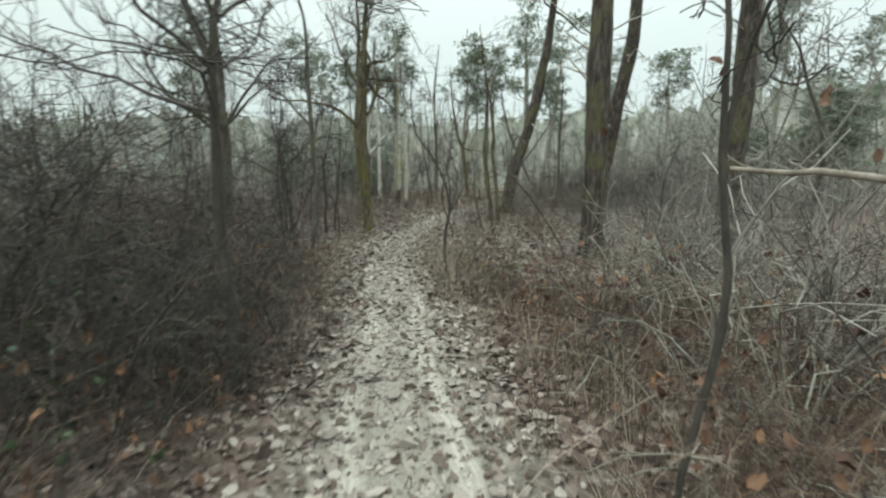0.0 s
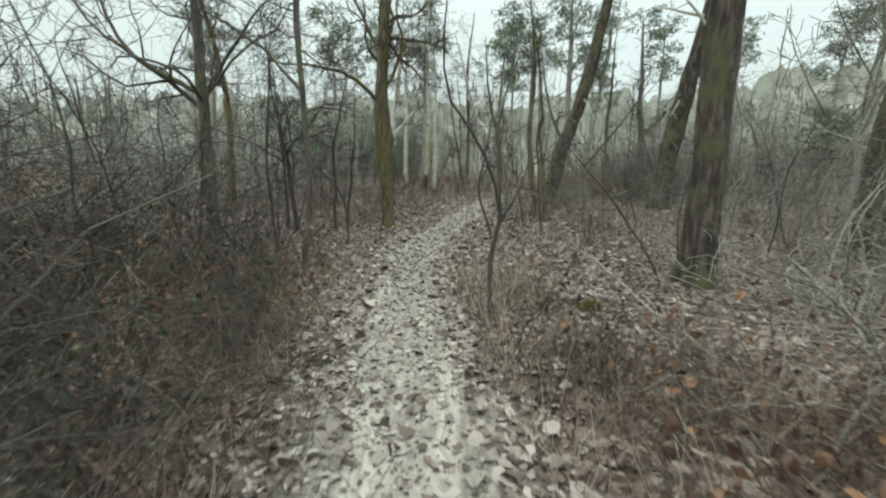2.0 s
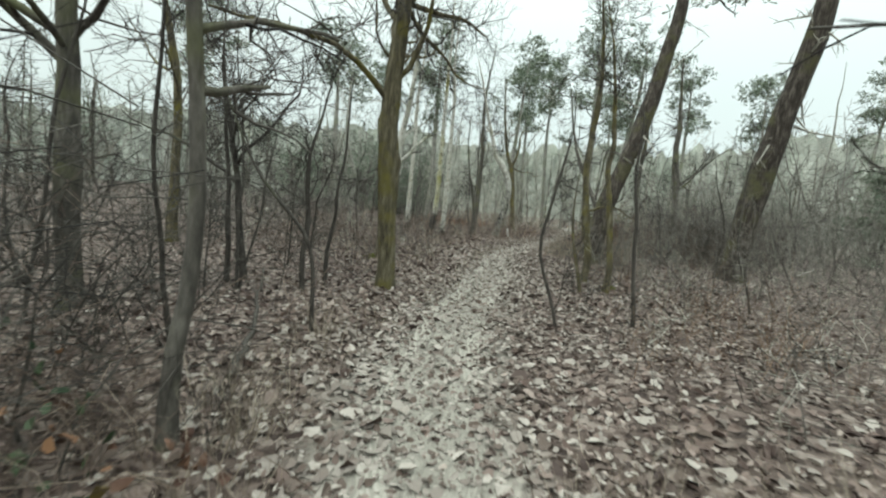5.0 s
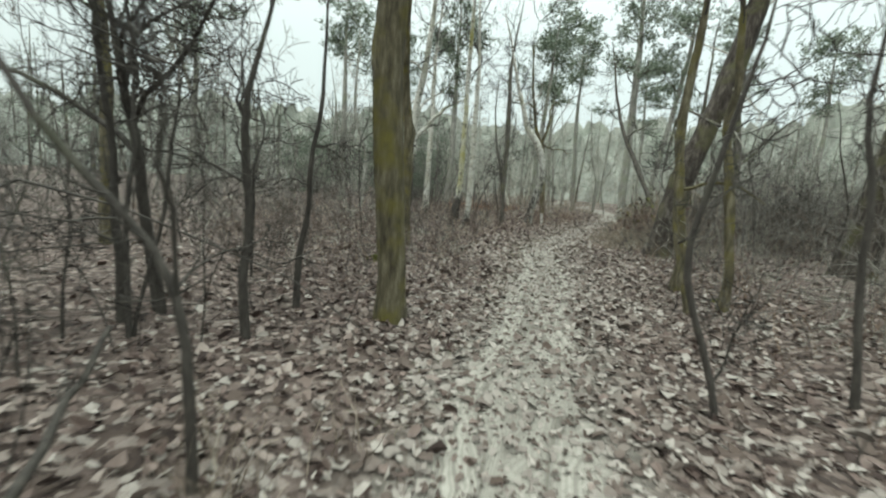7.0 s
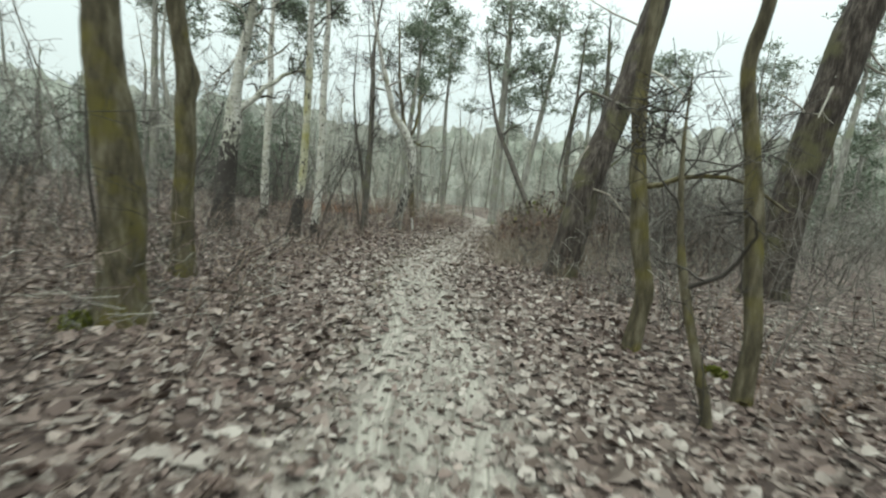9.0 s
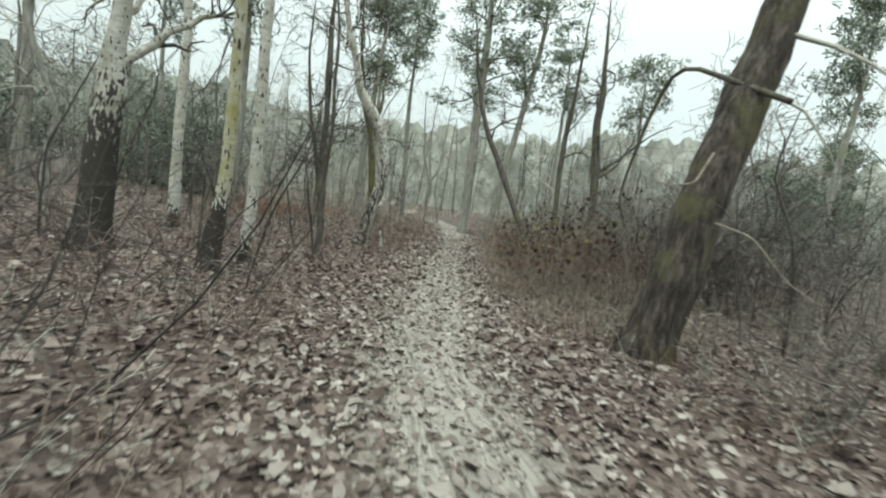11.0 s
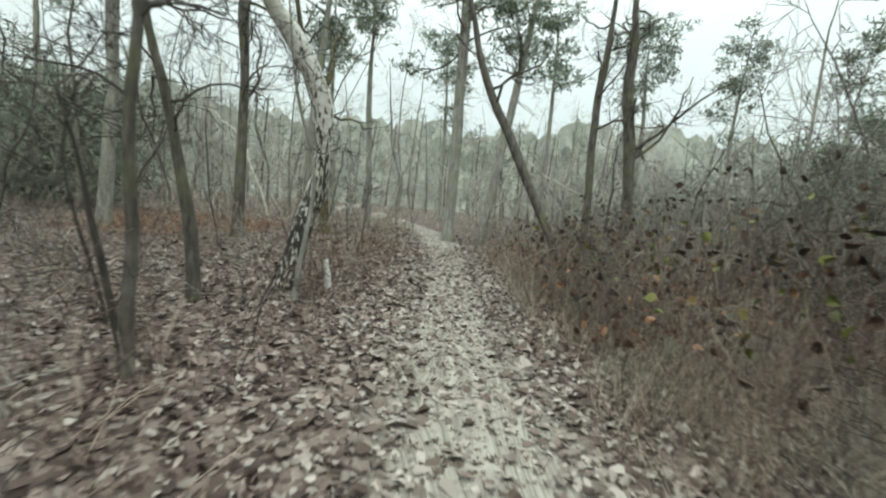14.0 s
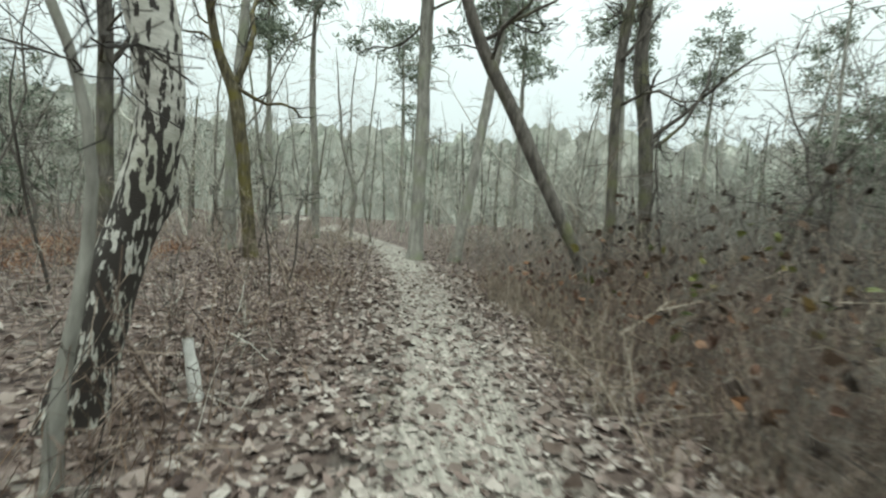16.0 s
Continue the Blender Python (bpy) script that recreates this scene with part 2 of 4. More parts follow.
def offshoots(rng, lines, rad, n, f0, f1, spread, length, k, thin, wander=0.25, rise=0.05, end=0.3):
    """n side branches from each line, between the fractions f0 and f1 of its length."""
    m, kk, _ = lines.shape
    f = rng.uniform(f0, f1, (m, n)) * (kk - 1)
    i = np.minimum(f.astype(int), kk - 2)
    g = (f - i)[..., None]
    rows = np.arange(m)[:, None]
    a, b = lines[rows, i], lines[rows, i + 1]
    start = (a * (1 - g) + b * g).reshape(-1, 3)
    way = unit(unit(b - a) * (1 - spread) + unit(rng.normal(0, 1, a.shape)) * spread).reshape(-1, 3)
    r = (rad[rows, i] * thin * rng.uniform(0.7, 1.1, (m, n))).reshape(-1)
    frac = (f / (kk - 1)).reshape(-1)
    ln = length * rng.uniform(0.55, 1.2, m * n) * (1.15 - 0.6 * frac)
    out = grow(rng, start, way, ln, k, wander, rise)
    return out, taper(r, k, end)


LEAF_V = np.array([(-0.5, 0, 0), (0.05, 0, 0), (0.48, 0.05, 0), (-0.28, 0.17, 0), (0.26, 0.33, 0), (-0.2, -0.26, 0), (0.3, -0.28, 0)])
LEAF_F = np.array([(0, 1, 3), (1, 4, 3), (1, 2, 4), (0, 5, 1), (1, 5, 6), (1, 6, 2)])


def leaves(rng, soup, at, size, tilt=0.35, curl=0.5, hang=None):
    """Curled leaves at the points at (N, 3)."""
    n = len(at)
    v = np.repeat(LEAF_V[None], n, 0) * np.asarray(size).reshape(-1, 1, 1)
    c = rng.normal(0, curl, (n, 1))
    v[:, :, 1] *= rng.uniform(0.7, 1.5, (n, 1))
    v[:, :, :2] *= rng.uniform(0.8, 1.2, (n, 7, 1))
    v[:, :, 2] += (c * np.abs(LEAF_V[None, :, 1]) + rng.normal(0, curl, (n, 1)) * LEAF_V[None, :, 0] ** 2) * np.asarray(size).reshape(-1, 1)
    yaw, px, py = rng.uniform(0, 2 * np.pi, n), rng.normal(0, tilt, n), rng.normal(0, tilt, n)
    if hang is not None:
        py = py + hang
    for ax, ang in ((0, px), (1, py), (2, yaw)):
        cs, sn = np.cos(ang)[:, None], np.sin(ang)[:, None]
        i, j = [(1, 2), (2, 0), (0, 1)][ax]
        x, y = v[:, :, i].copy(), v[:, :, j].copy()
        v[:, :, i], v[:, :, j] = x * cs - y * sn, x * sn + y * cs
    v += at[:, None, :]
    soup.add(v, LEAF_F[None] + (np.arange(n) * 7)[:, None, None])


def sprays(rng, soup, at, size, blades=14, width=0.06):
    """Tufts of flat needles round the points at (N, 3)."""
    n = len(at)
    d = unit(rng.normal(0, 1, (n, blades, 3)) + np.array([0, 0, 0.25]))
    s = np.asarray(size).reshape(-1, 1, 1) * rng.uniform(0.5, 1.0, (n, blades, 1))
    side = unit(np.cross(d, rng.normal(0, 1, d.shape))) * s * width
    a = at[:, None] + d * s * 0.08
    b = at[:, None] + d * s
    v = np.stack([a - side * 0.5, a + side * 0.5, b + side, b - side], 2)
    soup.add(v, np.arange(n * blades * 4).reshape(-1, 4))


# ---- the ground plan: the trodden path ----
TRAIL_Y = np.array([-60, -30, -14.6, -12.9, -10.4, -8.6, -6.2, -4.0, -2.2, 0.5, 2.5, 4.0, 6.9, 9.8, 12.4, 15.0, 19.0, 23.0, 30.0, 60.0])
TRAIL_X = np.array([22, 12.5, 5.75, 5.05, 3.93, 3.0, 1.95, 1.5, 1.25, 0.9, 0.45, 0.3, 0.5, 0.65, 1.0, 1.2, 1.35, 1.4, 0.2, -9.0])
TRAIL_W = 0.42


def trail(y):
    return np.interp(y, TRAIL_Y, TRAIL_X)


def beside(x, y):
    """How far to the right of the path's middle."""
    slope = (trail(y + 0.5) - trail(y - 0.5))
    return (x - trail(y)) / np.sqrt(1 + slope ** 2)


def bumps(x, y):
    """The ground's gentle relief, lower along the trodden middle."""
    h = 0.022 * np.sin(x * 1.7 + 0.6 * np.sin(y * 1.1)) + 0.02 * np.sin(y * 2.1 + 1.3 * np.cos(x * 0.9)) + 0.012 * np.sin(x * 5.3 + y * 3.1)
    s = np.abs(beside(x, y))
    return h * np.clip((s - 0.1) / 0.8, 0.15, 1) - 0.03 * np.exp(-(s / 0.4) ** 2) + 0.03 * np.clip((s - 0.6) / 2, 0, 1)


def ground_material():
    m = material("forest_floor", [(0.3, (0.026, 0.018, 0.016)), (0.48, (0.07, 0.05, 0.043)), (0.6, (0.15, 0.115, 0.1)), (0.75, (0.3, 0.245, 0.22))], 9, 0.95, 0.9, fine=35,
                 second=(0.06, 0.045, 0.035), second_scale=0.6, second_at=(0.5, 0.75), depth=0.03)
    n, l = m.node_tree.nodes, m.node_tree.links
    b = n["Principled BSDF"]
    was = b.inputs["Base Color"].links[0].from_socket
    # Rotting leaves pressed flat: a patchwork of browns between the loose ones.
    co = n.new("ShaderNodeTexCoord")
    wob = n.new("ShaderNodeTexNoise")
    wob.inputs["Scale"].default_value = 14
    l.new(co.outputs["Object"], wob.inputs["Vector"])
    shift = n.new("ShaderNodeVectorMath")
    shift.operation = "MULTIPLY_ADD"
    shift.inputs[1].default_value = (0.09, 0.09, 0.0)
    l.new(wob.outputs["Color"], shift.inputs[0]), l.new(co.outputs["Object"], shift.inputs[2])
    cells = n.new("ShaderNodeTexVoronoi")
    cells.inputs["Scale"].default_value = 15
    l.new(shift.outputs[0], cells.inputs["Vector"])
    pick = n.new("ShaderNodeSeparateColor")
    l.new(cells.outputs["Color"], pick.inputs[0])
    tone = n.new("ShaderNodeValToRGB")
    steps = tone.color_ramp.elements
    while len(steps) < 4:
        steps.new(0.5)
    for el, (p, c) in zip(steps, [(0.0, (0.022, 0.015, 0.013)), (0.4, (0.075, 0.053, 0.044)), (0.75, (0.16, 0.122, 0.106)), (1.0, (0.3, 0.25, 0.22))]):
        el.position, el.color = p, (*c, 1)
    l.new(pick.outputs[0], tone.inputs[0])
    patch = n.new("ShaderNodeMix")
    patch.data_type = "RGBA"
    patch.inputs[0].default_value = 0.72
    l.new(was, patch.inputs[6]), l.new(tone.outputs[0], patch.inputs[7])
    was = patch.outputs[2]
    at = n.new("ShaderNodeAttribute")
    at.attribute_name = "trodden"
    no = n.new("ShaderNodeTexNoise")
    no.inputs["Scale"].default_value, no.inputs["Detail"].default_value = 4.0, 7
    ad = n.new("ShaderNodeMath")
    l.new(at.outputs["Fac"], ad.inputs[0]), l.new(no.outputs["Fac"], ad.inputs[1])
    mr = n.new("ShaderNodeMapRange")
    mr.inputs[1].default_value, mr.inputs[2].default_value = 0.72, 1.3
    l.new(ad.outputs[0], mr.inputs[0])
    soil = n.new("ShaderNodeTexNoise")
    soil.inputs["Scale"].default_value, soil.inputs["Detail"].default_value, soil.inputs["Roughness"].default_value = 26, 8, 0.7
    ramp = n.new("ShaderNodeValToRGB")
    ramp.color_ramp.elements[0].position, ramp.color_ramp.elements[0].color = 0.36, (0.12, 0.107, 0.09, 1)
    ramp.color_ramp.elements[1].position, ramp.color_ramp.elements[1].color = 0.64, (0.39, 0.362, 0.318, 1)
    l.new(soil.outputs["Fac"], ramp.inputs[0])
    mc = n.new("ShaderNodeMix")
    mc.data_type = "RGBA"
    l.new(mr.outputs[0], mc.inputs[0]), l.new(was, mc.inputs[6]), l.new(ramp.outputs[0], mc.inputs[7])
    l.new(mc.outputs[2], b.inputs["Base Color"])
    return m


def build_ground():
    near_x, near_y = np.arange(-9, 14.01, 0.2), np.arange(-17, 28.01, 0.25)
    far = np.array([3, 8, 20, 60, 200, 900.0])
    xs = np.concatenate([-9 - far[::-1], near_x, 14 + far])
    ys = np.concatenate([-17 - far[::-1], near_y, 28 + far])
    gx, gy = np.meshgrid(xs, ys)
    v = np.stack([gx, gy, bumps(gx, gy)], -1)
    r, c = gx.shape
    i = (np.arange(r - 1)[:, None] * c + np.arange(c - 1)[None]).reshape(-1)
    s = Soup()
    s.add(v, np.stack([i, i + 1, i + c + 1, i + c], -1))
    ob = new("ground", s.mesh("ground", ground_material()))
    at = ob.data.attributes.new("trodden", "FLOAT", "POINT")
    side = np.abs(beside(gx, gy)).reshape(-1)
    at.data.foreach_set("value", np.clip(1.2 - side / 0.78, 0, 1).astype(np.float32))
    tagged(ob, "woodland floor of brown soil with a pale trodden footpath", "ground", kind="structure")


build_ground()


# ---- trees ----
def trunk_line(rng, pts, height, k, sway):
    """The lower stem as given, carried on upwards to its height."""
    p = np.array(pts, float)
    p[0, 2] = min(p[0, 2], 0.0)
    p[0, :2] *= 0.5
    if p[-1, 2] < height:
        d = unit(p[-1, :3] - p[max(len(p) - 3, 0), :3])
        d = unit(d * 0.6 + np.array([0, 0, 0.4]))
        n = max(3, int((height - p[-1, 2]) / 0.9))
        step, r = (height - p[-1, 2]) / n, p[-1, 3]
        rows = []
        for i in range(n):
            d = unit(d + rng.normal(0, sway, 3) + np.array([0, 0, 0.12]))
            rows.append(np.r_[(rows[-1][:3] if rows else p[-1, :3]) + d * step, r * (1 - 0.85 * (i + 1) / n)])
        p = np.vstack([p, rows])
    z = np.concatenate([[0], np.cumsum(np.linalg.norm(np.diff(p[:, :3], axis=0), axis=1))])
    t = np.linspace(0, z[-1], k)
    # A soft curve through the points.
    q = np.stack([np.interp(t, z, p[:, c]) for c in range(4)], 1)
    for _ in range(2):
        q[1:-1] = 0.25 * q[:-2] + 0.5 * q[1:-1] + 0.25 * q[2:]
    # Kinks at every half metre or so.
    m = max(4, int(z[-1] / 0.45))
    for c in range(2):
        w = rng.normal(0, 1, m + 1) * (0.026 if q[0, 3] < 0.06 else 0.01)
        w[0] = 0
        q[:, c] += np.interp(t, np.linspace(0, z[-1], m + 1), w)
    return q


def trunk_soup(rng, q, sides=14, flare=0.5, rugged=0.05, furrow=0.09, knots=0):
    """A stem with a flared, ribbed foot and an uneven skin."""
    s = Soup()
    s.tubes(q[None, :, :3], q[None, :, 3], sides)
    v = s.v[0].reshape(len(q), sides, 3)
    c = q[:, None, :3]
    a = np.arange(sides) * 2 * np.pi / sides
    ph = rng.uniform(0, 6.28, 4)
    for i in range(len(q)):
        z = q[i, 2]
        f = 1 + flare * math.exp(-max(z + 0.05, 0) / 0.16) * (1 + 0.35 * np.sin(3 * a + ph[0]) + 0.25 * np.sin(5 * a + ph[1]))
        f = f + rugged * (np.sin(2 * a + ph[2] + z * 1.3) + 0.6 * np.sin(4 * a + ph[3] - z * 2.1)) + rng.normal(0, rugged * 0.35, sides)
        v[i] = c[i] + (v[i] - c[i]) * f[:, None]
    # Long furrows in the bark.
    g = rng.normal(0, 1, (len(q), sides))
    for _ in range(5):
        g[1:-1] = (g[:-2] + g[1:-1] + g[2:]) / 3
    for _ in range(knots):
        i0, j0, w = rng.uniform(0.05, 0.75) * len(q), rng.uniform(0, sides), rng.uniform(0.8, 1.6)
        dj = np.abs(np.arange(sides) - j0)
        dj = np.minimum(dj, sides - dj)
        g += rng.uniform(2.0, 4.5) * np.exp(-((np.arange(len(q))[:, None] - i0) / (1.2 * w)) ** 2 - (dj[None, :] / w) ** 2)
    v = c + (v - c) * (1 + furrow * g)[:, :, None]
    v[0, :, 2] -= 0.12
    s.v[0] = v.reshape(-1, 3)
    return s


def bare_tree(name, label, at, pts, height, bark, twig, seed, limbs=9, first=0.35, reach=2.4, up=0.06, fork=0.6, n2=6, n3=5, n4=0, sides=14, group="",
              category="tree", flare=0.5, sway=0.08, given=()):
    """Stem, limbs each of its own, and a crown of twigs. given: limbs as (height, dx, dy, dz, length, radius)."""
    rng = np.random.default_rng(seed)
    top = thing(name, (at[0], at[1], float(bumps(np.array(at[0]), np.array(at[1])))), label, category, group)
    k = max(14, int(height / (0.1 if sides > 14 else 0.25)))
    q = trunk_line(rng, pts, height, k, sway)
    part("trunk", trunk_soup(rng, q, sides, flare, knots=14 if sides >= 20 else 4), bark, top)
    line, rad = q[None, :, :3], q[None, :, 3]
    l1, r1 = offshoots(rng, line, rad, limbs, first, 0.97, fork, reach, 8, 0.4, 0.36, up)
    # Limbs leave the stem outwards and upwards.
    ls, rs = list(l1), list(r1)
    for z, dx, dy, dz, ln, r in given:
        i = int(np.argmin(np.abs(q[:, 2] - z)))
        g = grow(rng, q[i:i + 1, :3], np.array([[dx, dy, dz]], float), np.array([ln]), 8, 0.2, 0.03)
        ls.append(g[0]), rs.append(np.linspace(r, r * 0.3, 8))
    l1, r1 = np.array(ls), np.array(rs)
    arms = [part("limb", Soup().tubes(g[None], r[None], 6), bark if r[0] > 0.025 else twig, top) for g, r in zip(l1, r1)]
    tw = Soup()
    l2, r2 = offshoots(rng, l1, r1, n2, 0.15, 1.0, 0.6, reach * 0.5, 6, 0.5, 0.38, up)
    r2 = np.maximum(r2, 0.004)
    if sides >= 18 or category == "sapling" and seed < 100:
        for i, (g, r) in enumerate(zip(l2, r2)):
            part("branch", Soup().tubes(g[None], r[None], 4), twig, arms[i // n2])
    else:
        tw.tubes(l2, r2, 4)
    l3, r3 = offshoots(rng, l2, r2, n3, 0.15, 1.0, 0.55, reach * 0.26, 3, 0.55, 0.3, up)
    r3 = np.maximum(r3, 0.0028)
    tw.tubes(l3, r3, 3)
    if n4:
        l4, r4 = offshoots(rng, l3, r3, n4, 0.1, 1.0, 0.55, reach * 0.16, 2, 0.7, 0.3, up)
        tw.tubes(l4, np.maximum(r4, 0.002), 3)
    tagged(part("crown", tw, twig, top), kind="stuff")
    return top


def pine_tree(name, label, at, pts, height, seed, bark=None, dead=10, crown=0.55, spread=2.2, clumps=60, sides=14, group="", size=0.5):
    """A tall stem with dead side branches and a ragged crown of needle tufts."""
    rng = np.random.default_rng(seed)
    top = thing(name, (at[0], at[1], float(bumps(np.array(at[0]), np.array(at[1])))), label, "pine tree", group)
    q = trunk_line(rng, pts, height, max(16, int(height / (0.1 if sides > 14 else 0.35))), 0.04)
    part("trunk", trunk_soup(rng, q, sides, 0.35), bark or BARK_PINE, top)
    line, rad = q[None, :, :3], q[None, :, 3]
    if dead:
        d1, dr = offshoots(rng, line, rad, dead, 0.2, crown, 0.85, 1.3, 5, 0.14, 0.12, 0.0)
        for g, r in zip(d1, dr):
            part("dead_branch", Soup().tubes(g[None], np.maximum(r, 0.006)[None], 4), TWIG_GREY_HAZED, top)
        d2, r2 = offshoots(rng, d1, np.maximum(dr, 0.006), 4, 0.3, 1.0, 0.6, 0.45, 3, 0.6)
        tagged(part("crown", Soup().tubes(d2, np.maximum(r2, 0.003), 3), TWIG_GREY_HAZED, top), kind="stuff")
    n = max(14, clumps // 3)
    l1, r1 = offshoots(rng, line, rad, n, crown, 0.99, 0.8, spread, 6, 0.35, 0.2, 0.06)
    for g, r in zip(l1, r1):
        part("limb", Soup().tubes(g[None], np.maximum(r, 0.012)[None], 4), BARK_GREY, top)
    l2, r2 = offshoots(rng, l1, np.maximum(r1, 0.012), 6, 0.35, 1.0, 0.6, spread * 0.36, 4, 0.5)
    s = Soup().tubes(l2, np.maximum(r2, 0.006), 3)
    tagged(part("branchwork", s, TWIG_DARK, top), kind="stuff")
    # Needles gather in flat-bottomed pads at the branch ends.
    pads = np.repeat(np.concatenate([l2[:, -1], l2[:, -2]]), 4, 0)
    off = rng.normal(0, 1, pads.shape) * [0.26, 0.26, 0.11]
    off[:, 2] = np.abs(off[:, 2])
    ends = pads + off * (size / 0.5)
    ns = Soup()
    sprays(rng, ns, ends, rng.uniform(0.5, 1.0, len(ends)) * size * 0.58, 6, 0.115)
    tagged(part("needles", ns, NEEDLE, top, "dull green needle tufts", False), kind="stuff")
    return top


OAK = "mossy young oak with a green-brown trunk beside the path"
bare_tree("oak_tree", OAK, (0.07, -3.33), [(0, 0, 0, 0.14), (0, 0, 0.4, 0.132), (-0.06, -0.03, 1.4, 0.13), (-0.1, -0.06, 2.2, 0.126), (-0.1, -0.05, 3.0, 0.125),
          (-0.04, 0, 3.9, 0.11), (0.0, 0.02, 4.9, 0.075)], 8.5, BARK_MOSS, TWIG_DARK, 11, sides=20, limbs=11, first=0.42, reach=2.3, n2=7, n3=6, n4=2,
          given=[(2.7, -0.8, -0.3, 0.55, 2.6, 0.05), (3.0, 0.75, 0.3, 0.75, 2.2, 0.045), (3.8, -0.7, -0.2, 0.8, 2.4, 0.05), (3.9, 0.6, 0.2, 0.9, 2.2, 0.05)])
bare_tree("oak_tree", "thick mossy tree with green algae on its bark", (-1.46, -0.52), [(0, 0, 0, 0.175), (0, 0, 0.8, 0.16), (-0.03, -0.03, 1.42, 0.142), (-0.09, -0.08, 2.05, 0.125),
          (-0.12, -0.1, 2.6, 0.115)], 8.5, BARK_MOSS, TWIG_DARK, 12, sides=20, limbs=9, first=0.4, reach=2.2, n2=6, n3=5, n4=1)
bare_tree("oak_tree", "slender mossy tree standing among leaf litter", (-2.1, 1.08), [(0, 0, 0, 0.13), (-0.02, -0.01, 1.3, 0.105), (-0.01, -0.01, 2.2, 0.095), (-0.13, -0.1, 3.1, 0.086)], 8.0,
          BARK_MOSS, TWIG_DARK, 13, sides=20, limbs=9, first=0.45, reach=2.0)
bare_tree("oak_tree", "crooked mossy young tree, its foot bent to one side", (2.85, 0.42), [(0, 0, 0, 0.07), (0.03, -0.01, 0.64, 0.078), (-0.11, 0.04, 1.4, 0.074), (-0.2, 0.07, 1.9, 0.062),
          (-0.22, 0.08, 2.55, 0.058), (-0.18, 0.07, 3.1, 0.056)], 6.5, BARK_MOSS, TWIG_DARK, 14, sides=20, limbs=7, first=0.5, reach=1.6, given=[(1.5, 0.8, -0.4, 0.25, 1.2, 0.03)])
bare_tree("oak_tree", "slim mossy young tree with a bent top", (3.31, -0.53), [(0, 0, 0, 0.062), (0.01, -0.01, 0.47, 0.058), (-0.08, 0.05, 1.25, 0.052), (-0.17, 0.11, 1.83, 0.047),
          (-0.27, 0.17, 2.37, 0.045), (-0.2, 0.13, 2.76, 0.042)], 5.5, BARK_MOSS, TWIG_DARK, 15, sides=20, limbs=7, first=0.42, reach=1.5)
bare_tree("sapling", "thin mossy leaning sapling on fallen leaves", (2.88, -1.0), [(0, 0, 0, 0.036), (-0.15, 0.09, 0.51, 0.031), (-0.23, 0.13, 0.93, 0.025)], 2.2, BARK_MOSS, TWIG_DARK, 16,
          limbs=5, first=0.4, reach=0.8, sides=8, flare=0.3, category="sapling", given=[(0.9, 0.6, -0.4, 0.5, 0.8, 0.018)])
# Tall pines by the first stretch and the great leaning ones.
pine_tree("pine_tree", "tall pine with rough grey-brown bark and dead branches", (6.02, -6.05), [(0.03, 0, 0, 0.24), (0.03, 0, 0.7, 0.21), (0, 0, 1.6, 0.2), (-0.02, 0, 2.5, 0.195), (-0.02, 0, 3.8, 0.185)], 13,
          21, dead=12, crown=0.6, sides=22)
pine_tree("pine_tree", "leaning pine with bare dead side branches", (6.7, 4.6), [(-0.3, 0.1, 0, 0.34), (0, 0, 1.7, 0.31), (0.16, -0.03, 3.0, 0.29), (0.45, -0.08, 4.7, 0.27), (0.8, -0.15, 6.4, 0.25)], 14, 22, dead=14, crown=0.6)
pine_tree("pine_tree", "tall pine rising out of dense undergrowth", (9.02, -3.2), [(0, 0, 0, 0.25), (0, 0, 1.8, 0.233), (0.05, -0.03, 3, 0.22), (0.05, -0.01, 4.6, 0.2)], 13, 23, dead=10)
leaning = pine_tree("pine_tree", "massive leaning pine with furrowed brown bark", (2.89, 4.27), [(-0.1, 0.05, 0, 0.28), (0.02, -0.02, 0.5, 0.255), (0.07, -0.05, 0.85, 0.245), (0.2, -0.0, 1.66, 0.24), (0.42, 0.1, 2.42, 0.235), (0.62, 0.2, 3.04, 0.23),
          (0.8, 0.28, 3.6, 0.225)], 14, 24, dead=5, crown=0.55, sides=26)
for pts, r, mat in (([(0.75, -0.3, 2.9), (0.4, 0.2, 3.2), (0.05, 0.75, 3.5), (-0.02, 1.1, 2.9), (-0.09, 1.35, 2.06), (-0.1, 1.38, 1.75), (0.08, 1.42, 1.4)], 0.034, BARK_GREY),
                    ([(0.1, -0.25, 2.3), (-0.1, -0.35, 1.95), (-0.35, -0.3, 1.9), (-0.6, -0.2, 1.98)], 0.014, DEADWOOD),
                    ([(0.25, -0.2, 1.6), (0.5, -0.5, 1.5), (0.8, -0.7, 1.1), (1.1, -0.9, 0.9)], 0.014, DEADWOOD)):
    q = np.array(pts, float)
    t = np.linspace(0, len(q) - 1, 20)
    q = np.stack([np.interp(t, np.arange(len(q)), q[:, c]) for c in range(3)], 1)
    q[1:-1] = (q[:-2] + q[1:-1] + q[2:]) / 3
    part("dead_limb", Soup().tubes(q[None], np.linspace(r, r * 0.35, 20)[None], 7), mat, leaning)
PINE = "tall pine with a grey trunk and high green crown"
pine_tree("pine_tree", PINE, (1.8, 20.6), [(0, 0, 0, 0.22), (0, 0, 4, 0.2), (-0.1, 0, 9, 0.16)], 14, 25, bark=BARK_FAR, dead=16, crown=0.45, spread=3.0, clumps=75)
